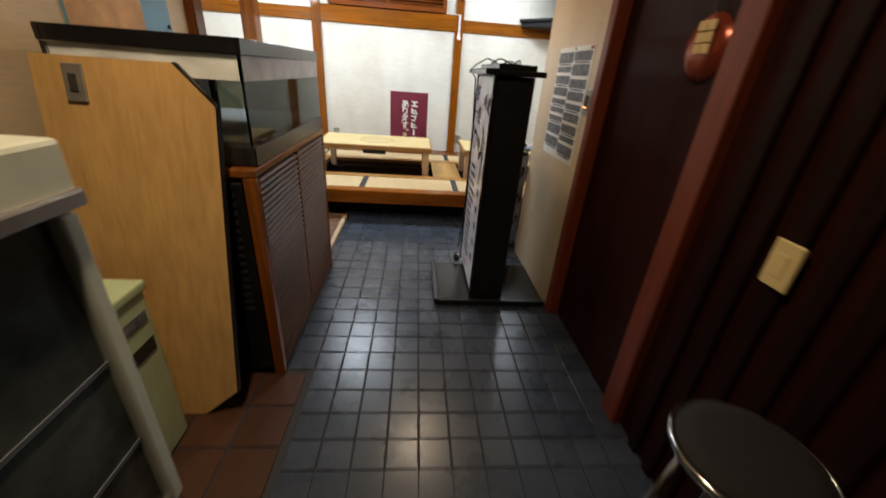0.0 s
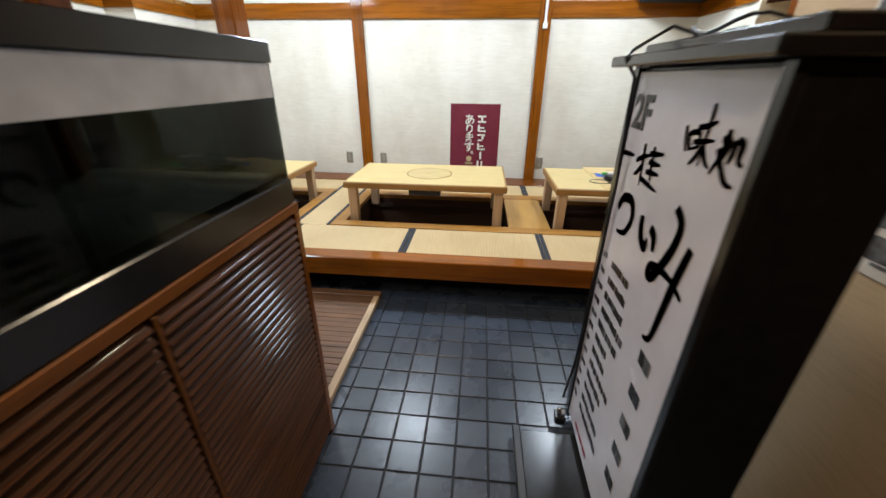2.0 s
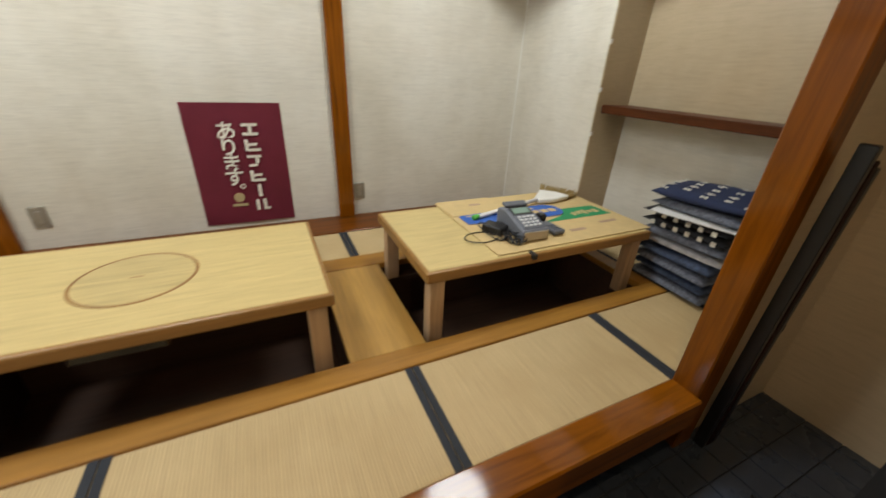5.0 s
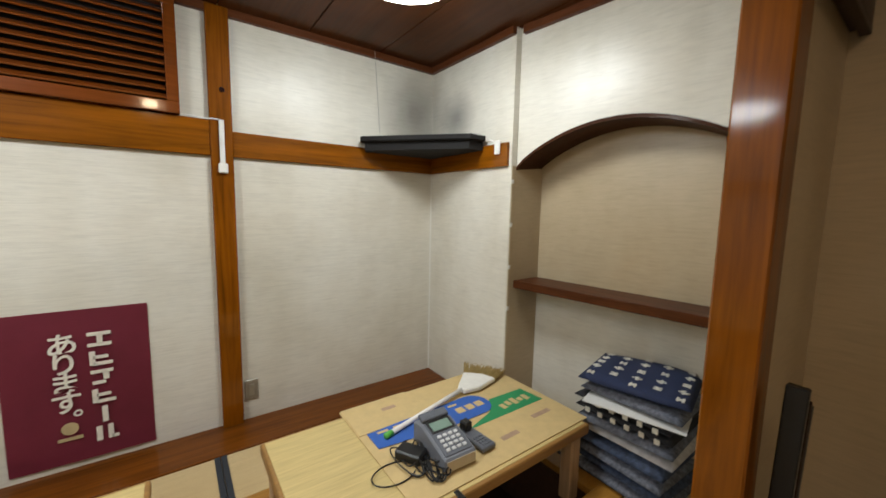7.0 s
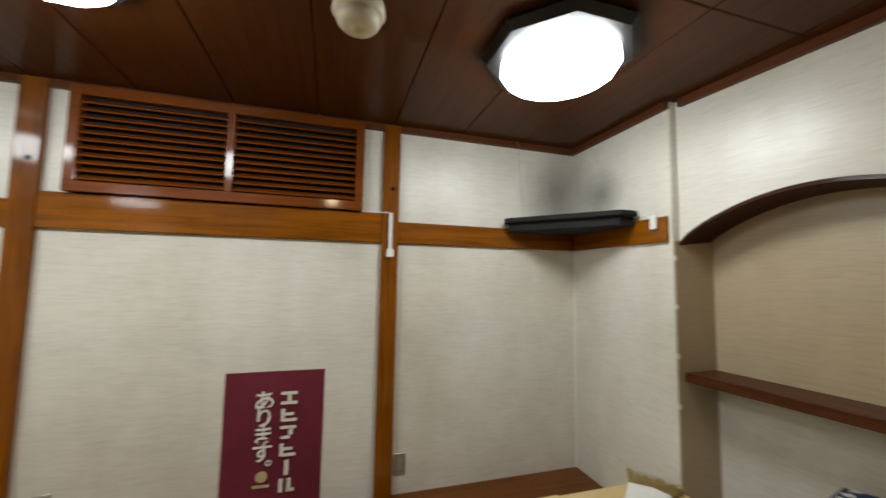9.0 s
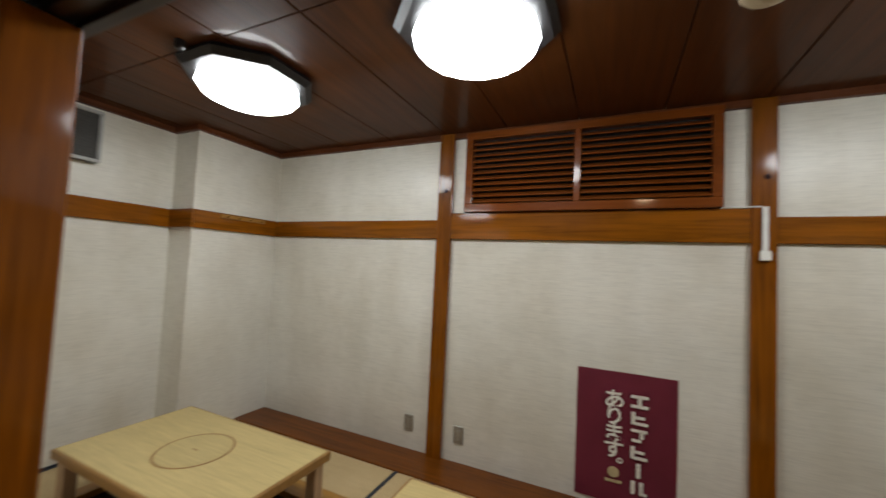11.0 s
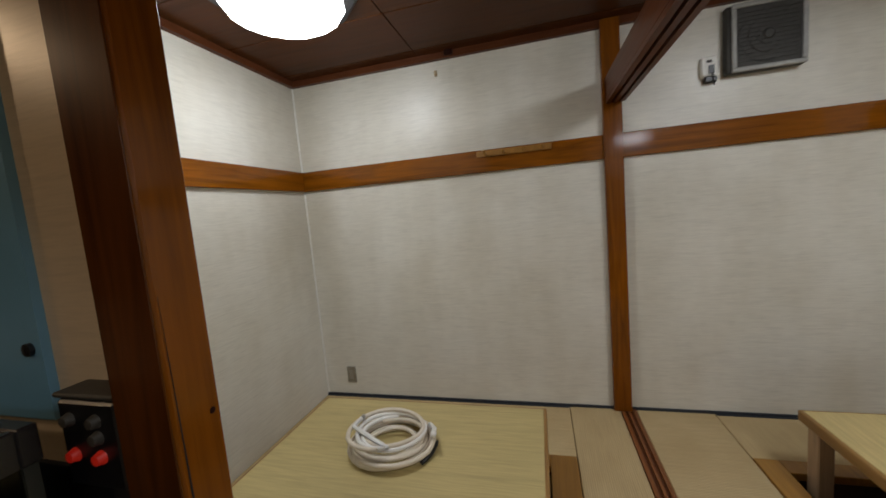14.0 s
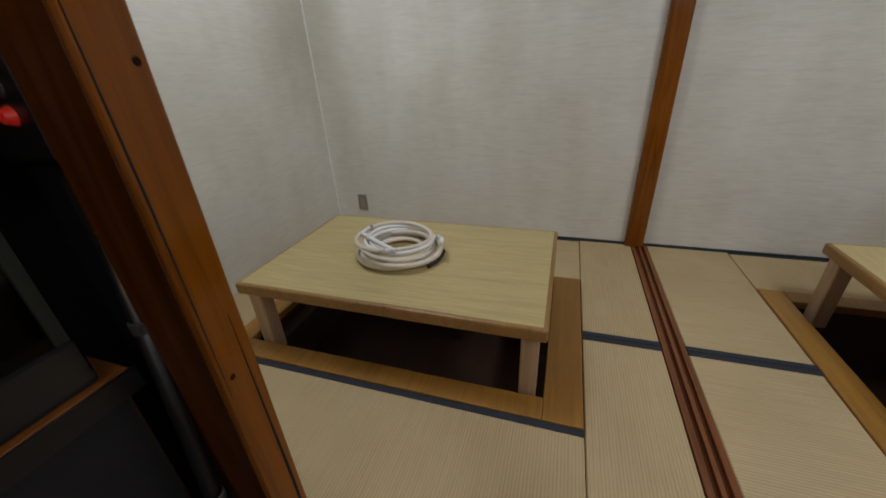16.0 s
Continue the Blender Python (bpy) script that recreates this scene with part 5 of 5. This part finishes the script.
def smooth_line(pts, k=8):
    """A curve through the points, in short steps."""
    q = [pts[0], *pts, pts[-1]]
    out = []
    for a, b, c, d in zip(q, q[1:], q[2:], q[3:]):
        for i in range(k):
            t = i / k
            out.append(tuple(0.5 * (2 * b[j] + (c[j] - a[j]) * t + (2 * a[j] - 5 * b[j] + 4 * c[j] - d[j]) * t * t + (3 * b[j] - a[j] - 3 * c[j] + d[j]) * t ** 3) for j in (0, 1)))
    return out + [pts[-1]]


def signboard():
    ob = thing("standing_signboard", (1.128, 2.3725, 0), "tall black standing signboard with a white lettered face", "signboard")
    part("base_plate", box(-0.34, 0.36, -0.3375, 0.1725, 0.0, 0.03, 0.004), M_BLACK_GLOSS, ob, "glossy black base plate")
    part("base_rim", box(-0.345, -0.315, -0.3425, 0.1775, 0.0305, 0.052, 0.004), M_BLACK, ob)
    part("base_rim", box(-0.315, 0.36, -0.3425, -0.3225, 0.0305, 0.045, 0.004), M_BLACK, ob)
    part("frame_body", box(-0.10, 0.09, -0.285, 0.285, 0.031, 1.315, 0.004), M_BLACK, ob)
    part("frame_post", box(-0.118, -0.10, 0.255, 0.29, 0.032, 1.315, 0.003), M_BLACK_GLOSS, ob)
    part("frame_post", box(-0.118, -0.10, -0.29, -0.262, 0.032, 1.315, 0.003), M_BLACK_GLOSS, ob)
    part("cap", box(-0.165, 0.135, -0.315, 0.345, 1.316, 1.342, 0.004), M_BLACK_GLOSS, ob)
    part("cap_ridge", box(-0.10, 0.09, -0.29, 0.29, 1.3425, 1.368, 0.004), M_BLACK_GLOSS, ob)
    face = part("lettered_face", box(-0.112, -0.1005, -0.262, 0.255, 0.06, 1.305, 0.002), M_SIGN, ob, "white acrylic face with black brush lettering")
    base = Matrix(((0, 0, -1, -0.1135), (-1, 0, 0, 0), (0, 1, 0, 0), (0, 0, 0, 1)))

    def ink(bm, u, z, material=M_INK, name="lettering"):
        part(name, turned(bm, base @ pose(u, z, 0)), material, face)

    ink(lettering("2F", 0.115, 0.0035), -0.185, 1.205)
    taste = [[(0.053, 1.267), (0.057, 1.244), (0.066, 1.218)], [(0.080, 1.222), (0.070, 1.252), (0.102, 1.258), (0.108, 1.236), (0.082, 1.226)],
             [(0.128, 1.312), (0.127, 1.273), (0.124, 1.20)], [(0.092, 1.268), (0.125, 1.274), (0.148, 1.284)], [(0.088, 1.240), (0.122, 1.246), (0.155, 1.252)],
             [(0.122, 1.238), (0.106, 1.212), (0.090, 1.198)], [(0.128, 1.236), (0.142, 1.214), (0.160, 1.204)]]
    place = [[(0.192, 1.276), (0.186, 1.239), (0.166, 1.196)], [(0.172, 1.242), (0.194, 1.213), (0.216, 1.192), (0.238, 1.190)],
             [(0.176, 1.258), (0.200, 1.256), (0.186, 1.220)], [(0.214, 1.262), (0.213, 1.240), (0.206, 1.222)], [(0.216, 1.262), (0.232, 1.258), (0.232, 1.232), (0.246, 1.226)]]
    house = [[(-0.226, 1.158), (-0.163, 1.162), (-0.118, 1.165)], [(-0.066, 1.204), (-0.058, 1.153), (-0.052, 1.10)], [(-0.100, 1.156), (-0.062, 1.172), (-0.024, 1.182)],
             [(-0.062, 1.150), (-0.080, 1.130), (-0.098, 1.120)], [(-0.010, 1.205), (-0.006, 1.160), (0.004, 1.12)], [(-0.030, 1.186), (0.006, 1.190), (0.040, 1.196)],
             [(-0.026, 1.166), (0.008, 1.168), (0.036, 1.170)], [(-0.030, 1.142), (0.004, 1.146), (0.038, 1.148)], [(-0.060, 1.122), (-0.010, 1.116), (0.046, 1.112)]]
    hiragana = [[(-0.205, 0.945), (-0.180, 0.984), (-0.122, 0.990), (-0.100, 0.950), (-0.128, 0.900), (-0.182, 0.884)],
                [(-0.042, 0.980), (-0.030, 0.935), (0.004, 0.912), (0.008, 0.940)], [(0.012, 0.968), (0.038, 0.955), (0.046, 0.922)]]
    flourish = [[(0.100, 1.048), (0.132, 1.022), (0.128, 0.972), (0.100, 0.912), (0.075, 0.872), (0.052, 0.868), (0.058, 0.892), (0.104, 0.904), (0.160, 0.902), (0.205, 0.888)],
                [(0.188, 0.992), (0.174, 0.938), (0.163, 0.882), (0.152, 0.812), (0.138, 0.744), (0.108, 0.726)]]
    for group, w in ((taste, 0.011), (place, 0.014), (house, 0.014), (hiragana, 0.027), (flourish, 0.027)):
        for pts in group:
            ink(ribbon(smooth_line(pts), w), -0.055 if group is house else 0, 0 if group in (hiragana, flourish) else -0.062)
    # rows of small print that cannot be read
    rnd = random.Random(4)
    for r in range(12):
        z = 0.785 - r * 0.053
        for u0, u1, h in ((-0.238, -0.198, 0.020), (-0.160, -0.06 + rnd.uniform(0, 0.10), 0.026)):
            u = u0
            while u < u1 - 0.008:
                w = rnd.uniform(0.010, 0.020)
                k = h * rnd.uniform(0.75, 1.0)
                ink(box(0, w, -k / 2, k / 2, 0, 0.001), u, z + rnd.uniform(-0.002, 0.002), M_INK if rnd.random() > 0.12 else M_GREYINK, "text_bar")
                u += w + rnd.choice((0.003, 0.004, 0.009))
        if r in (2, 4, 6, 8, 10):
            for c in range(2):
                ink(box(-0.013, 0.013, -0.019, 0.019, 0, 0.001), 0.135 + c * 0.030, z, M_INK if (r + c) % 3 else M_GREYINK, "text_bar")
    for i in range(3):
        ink(box(-0.02, 0.02, -0.016, 0, 0, 0.001), -0.14 + i * 0.05, 0.115, M_RED, "text_bar")
    cord = [(-0.02, 0.20, 1.385), (-0.08, 0.20, 1.402), (-0.13, 0.20, 1.372), (-0.158, 0.21, 1.352), (-0.17, 0.215, 1.335), (-0.135, 0.225, 1.29), (-0.122, 0.235, 1.0), (-0.122, 0.25, 0.6), (-0.125, 0.262, 0.3), (-0.14, 0.27, 0.12)]
    part("power_cord", tube(cord, 0.0045, 6), M_BLACK, ob, "thin black power cord", True)
    loop = [(0.0 + 0.075 * math.cos(t), 0.05 + 0.16 * math.sin(t), 1.373 + 0.022 * math.sin(t * 2) ** 2) for t in [i * 0.24 for i in range(27)]]
    part("cord_loop", tube(loop, 0.004, 6), M_BLACK, ob, smooth=True)
    pl = thing("inline_switch", (0.975, 2.60, 0.031), "small chrome and black inline cord switch", "cord switch")
    part("switch_body", box(-0.02, 0.02, -0.025, 0.025, 0, 0.04, 0.008, 2), M_BLACK_GLOSS, pl)
    part("switch_shell", lathe([(0, 0.07), (0.014, 0.065), (0.018, 0.05), (0.016, 0.041), (0, 0.041)], 16), M_CHROME, pl, smooth=True)


signboard()


def round_sign():
    ob = thing("curved_floor_sign", (1.365, 3.09, 0), "small floor sign with a curved white lettered sheet", "signboard", turn=-8)
    r, h, k = 0.187, 0.80, 20

    def half_shell(radius, z0, z1):
        bm = bmesh.new()
        for z in (z0, z1):
            for i in range(k + 1):
                t = math.pi + math.pi * i / k
                bm.verts.new((radius * math.cos(t), radius * math.sin(t), z))
        bm.verts.ensure_lookup_table()
        for i in range(k):
            bm.faces.new([bm.verts[q] for q in (i, i + 1, i + k + 2, i + k + 1)])
        bmesh.ops.solidify(bm, geom=bm.faces[:], thickness=0.004)
        return bm

    part("curved_sheet", half_shell(r, 0.03, h - 0.03), M_SIGN, ob, "curved white sheet with brush lettering", True)
    part("inner_liner", half_shell(r - 0.007, 0.03, h), M_VOID, ob, "black inside of the curved sheet", True)
    foot = [((r + 0.004) * math.cos(math.pi + math.pi * i / k), (r + 0.004) * math.sin(math.pi + math.pi * i / k)) for i in range(k + 1)]
    part("foot_band", prism(foot, 0.0, 0.029, 0.002), M_BLACK, ob)
    rnd = random.Random(9)
    for i in range(9):
        t = math.pi * (1.12 + 0.09 * i)
        for q in range(3):
            z = 0.70 - q * 0.20 - rnd.uniform(0, 0.05)
            pts = [(0, 0), (rnd.uniform(-0.02, 0.02), -0.03), (rnd.uniform(-0.03, 0.03), -0.065), (rnd.uniform(-0.03, 0.02), -0.085)]
            m = Matrix(((-math.sin(t), 0, math.cos(t), (r + 0.006) * math.cos(t)), (math.cos(t), 0, math.sin(t), (r + 0.006) * math.sin(t)), (0, 1, 0, z), (0, 0, 0, 1)))
            part("brush_mark", turned(ribbon(smooth_line(pts, 5), rnd.uniform(0.014, 0.028)), m), M_INK, ob)


round_sign()


def folded_easel():
    ob = thing("folded_easel", (2.085, 3.45, 0), "dark wooden folded easel leaning beside the post", "easel")
    for i, (x, z1, m) in enumerate(((-0.035, 1.16, M_BLACK), (0.0, 1.12, M_DARK_Z), (0.03, 1.10, M_BLACK))):
        part("leg_board", turned(box(-0.012, 0.012, -0.02, 0.02, 0, z1, 0.003), pose(x, 0.0, 0.0, 1.2, -0.6, 0)), m, ob)
    part("cross_bar", box(-0.05, 0.05, -0.03, -0.021, 0.55, 0.58, 0.002), M_DARK_Z, ob)


folded_easel()


def price_list():
    ob = thing("price_list", (1.50, 2.36, 1.185), "white paper price list with grey photo rows", "notice")
    part("sheet", box(-0.003, 0, -0.245, 0.245, -0.30, 0.30), M_PAPER, ob)
    rnd = random.Random(6)
    for c in range(2):
        y1 = 0.235 - c * 0.235
        z = 0.275
        for r in range(9):
            h = rnd.choice((0.03, 0.045, 0.055))
            part("photo_panel", box(-0.0042, -0.0031, y1 - 0.222, y1, z - h, z), M_GREYINK, ob)
            if r % 2 == 0:
                part("caption_bar", box(-0.0042, -0.0031, y1 - 0.20, y1 - 0.02, z - h - 0.012, z - h - 0.004), M_GREYINK, ob)
            z -= h + 0.018
            if z < -0.25:
                break
    part("red_mark", box(-0.0042, -0.0031, -0.235, -0.195, 0.28, 0.295), M_RED, ob)
    part("pin", box(-0.008, -0.003, -0.004, 0.004, 0.285, 0.296, 0.001), M_BLACK, ob)
    sw = thing("wall_switch", (1.50, 2.075, 1.22), "steel switch plate with a small orange pilot light", "switch")
    part("plate", box(-0.007, 0, -0.037, 0.037, -0.06, 0.06, 0.002), M_PLATE, sw)
    part("rocker", box(-0.011, -0.0075, -0.02, 0.02, -0.035, 0.035, 0.002), M_GRILLE, sw)
    part("pilot_light", box(-0.0125, -0.0115, -0.012, 0.012, -0.026, -0.020), glow("pilot_glow", (1.0, 0.25, 0.04), 2.0), sw, "tiny orange light")


price_list()


def entry_wall_details():
    st = thing("trim_strip", (1.545, 1.225, 0), "dark orange-red upright strip on the dark entrance wall", "trim")
    part("strip_body", box(-0.03, 0.015, -0.052, 0.052, 0, CEIL, 0.004), M_STRIP, st)
    for i in range(16):
        y = 1.06 - i * 0.10
        solid(f"trim_batten_{i + 1}", M_BATTEN, 1.538, 1.56, y - 0.025, y + 0.025, 0, CEIL, bev=0.004, label="dark upright batten on the entrance wall", category="batten")
    sw = thing("wall_switch", (1.535, 0.857, 0.943), "yellowed plastic switch plate on the dark battens", "switch")
    part("plate", box(-0.008, 0.003, -0.037, 0.037, -0.06, 0.06, 0.003), M_SWITCH, sw)
    part("rocker", box(-0.011, -0.0085, -0.015, 0.015, -0.03, 0.03, 0.002), M_SWITCH, sw)
    gong = thing("copper_gong", (1.553, 1.405, 1.435), "round copper-red wall disc with a pale checked patch", "wall ornament")
    part("disc", turned(lathe([(0, 0.03), (0.05, 0.028), (0.085, 0.018), (0.10, 0.0)], 32), pose(0, 0, 0, 0, -90)), M_COPPER, gong, smooth=True)
    for i in range(2):
        for j in range(3):
            part("pale_tile", box(-0.037, -0.031, -0.055 + i * 0.038, -0.02 + i * 0.038, -0.02 + j * 0.032, 0.009 + j * 0.032, 0.002), M_CARD, gong)
    part("hanger", tube([(-0.01, 0, 0.10), (-0.004, 0, 0.16)], 0.004, 6), M_BLACK, gong)


entry_wall_details()


def stool():
    ob = thing("round_stool", (1.385, 0.605, 0), "round stool with black seat and chrome ring", "stool")
    part("seat", lathe([(0, 0.620), (0.10, 0.618), (0.142, 0.610), (0.148, 0.595), (0.142, 0.583), (0, 0.583)], 36), M_VOID, ob, "black padded seat", True)
    part("seat_ring", lathe([(0.143, 0.582), (0.156, 0.585), (0.158, 0.601), (0.150, 0.607), (0.149, 0.595)], 36), M_CHROME, ob, "chrome ring", True)
    for i in range(4):
        a = math.pi / 4 + i * math.pi / 2
        c, s = math.cos(a), math.sin(a)
        part("leg", tube([(0.09 * c, 0.09 * s, 0.580), (0.15 * c, 0.15 * s, 0.012), (0.15 * c, 0.15 * s, 0.0)], 0.010, 8), M_CHROME, ob, smooth=True)
    part("foot_ring", tube([(0.125 * math.cos(i * 0.2618), 0.125 * math.sin(i * 0.2618), 0.17) for i in range(25)], 0.007, 6), M_CHROME, ob, smooth=True)


stool()


def duckboard():
    ob = thing("duckboard", (-0.27, 2.99, 0.002), "brown slatted wooden duckboard with pale edge strips", "duckboard")
    for x in (-0.288, 0.252):
        part("edge_strip", box(x, x + 0.036, -0.46, 0.44, 0, 0.032, 0.003), M_DECK_EDGE, ob, "pale edge strip")
    part("end_board", box(-0.288, 0.288, 0.441, 0.50, 0, 0.03, 0.003), M_DECK, ob)
    for i in range(22):
        y = -0.455 + i * 0.0407
        part("slat", box(-0.25, 0.25, y, y + 0.0395, 0.006, 0.026 + 0.0008 * (i % 3), 0.002), M_DECK, ob)
    part("bearer", box(-0.2, -0.16, -0.45, 0.43, 0, 0.006), M_DECK, ob)
    part("bearer", box(0.16, 0.2, -0.45, 0.43, 0, 0.006), M_DECK, ob)


duckboard()


# ---- floor tiles ----
def tiles():
    floor = tagged(new("floor"), "glossy slate-grey square floor tiles with dark joints", "floor", kind="structure")
    p, g = 0.1235, 0.0026
    bm = box(-p / 2 + g, p / 2 - g, -p / 2 + g, p / 2 - g, -0.008, 0.0, 0.0025)
    me = finish("tile", bm, M_TILE)
    rest = bmesh.new()
    xs = [0.196 + 0.5 * p + i * p for i in range(-9, 20)]
    ys = [2.097 + 0.5 * p + j * p for j in range(-30, 13)]
    rnd = random.Random(1)
    for y in ys:
        for x in xs:
            if x < 0.18 and y < 1.48:
                continue
            if not (-0.80 < x < 2.62 and -1.5 < y < 3.68):
                continue
            if 0.0 < x < 1.55 and 0.95 < y < 3.5 and len(floor.children) < 300:
                ob = new("tile", me)
                ob.parent = floor
                ob.matrix_basis = pose(x, y, rnd.uniform(-0.0008, 0.0004), rnd.uniform(-0.25, 0.25), rnd.uniform(-0.25, 0.25), 0)
            else:
                box(x - p / 2 + g, x + p / 2 - g, y - p / 2 + g, y + p / 2 - g, -0.008, rnd.uniform(-0.0008, 0.0004), 0.0, 1, rest)
    tagged(part("tile_field", rest, M_TILE, floor), kind="stuff")
    q = 0.19
    me2 = finish("brown_tile", box(-q / 2 + 0.004, q / 2 - 0.004, -q / 2 + 0.004, q / 2 - 0.004, -0.008, 0.0, 0.003), M_TILE_BROWN)
    for j in range(16):
        for i in range(6):
            x, y = 0.172 - q / 2 - i * q, 1.46 - q / 2 - j * q
            if x < -0.86:
                continue
            ob = new("brown_tile", me2)
            ob.parent = floor
            ob.matrix_basis = pose(x, y, 0)


tiles()
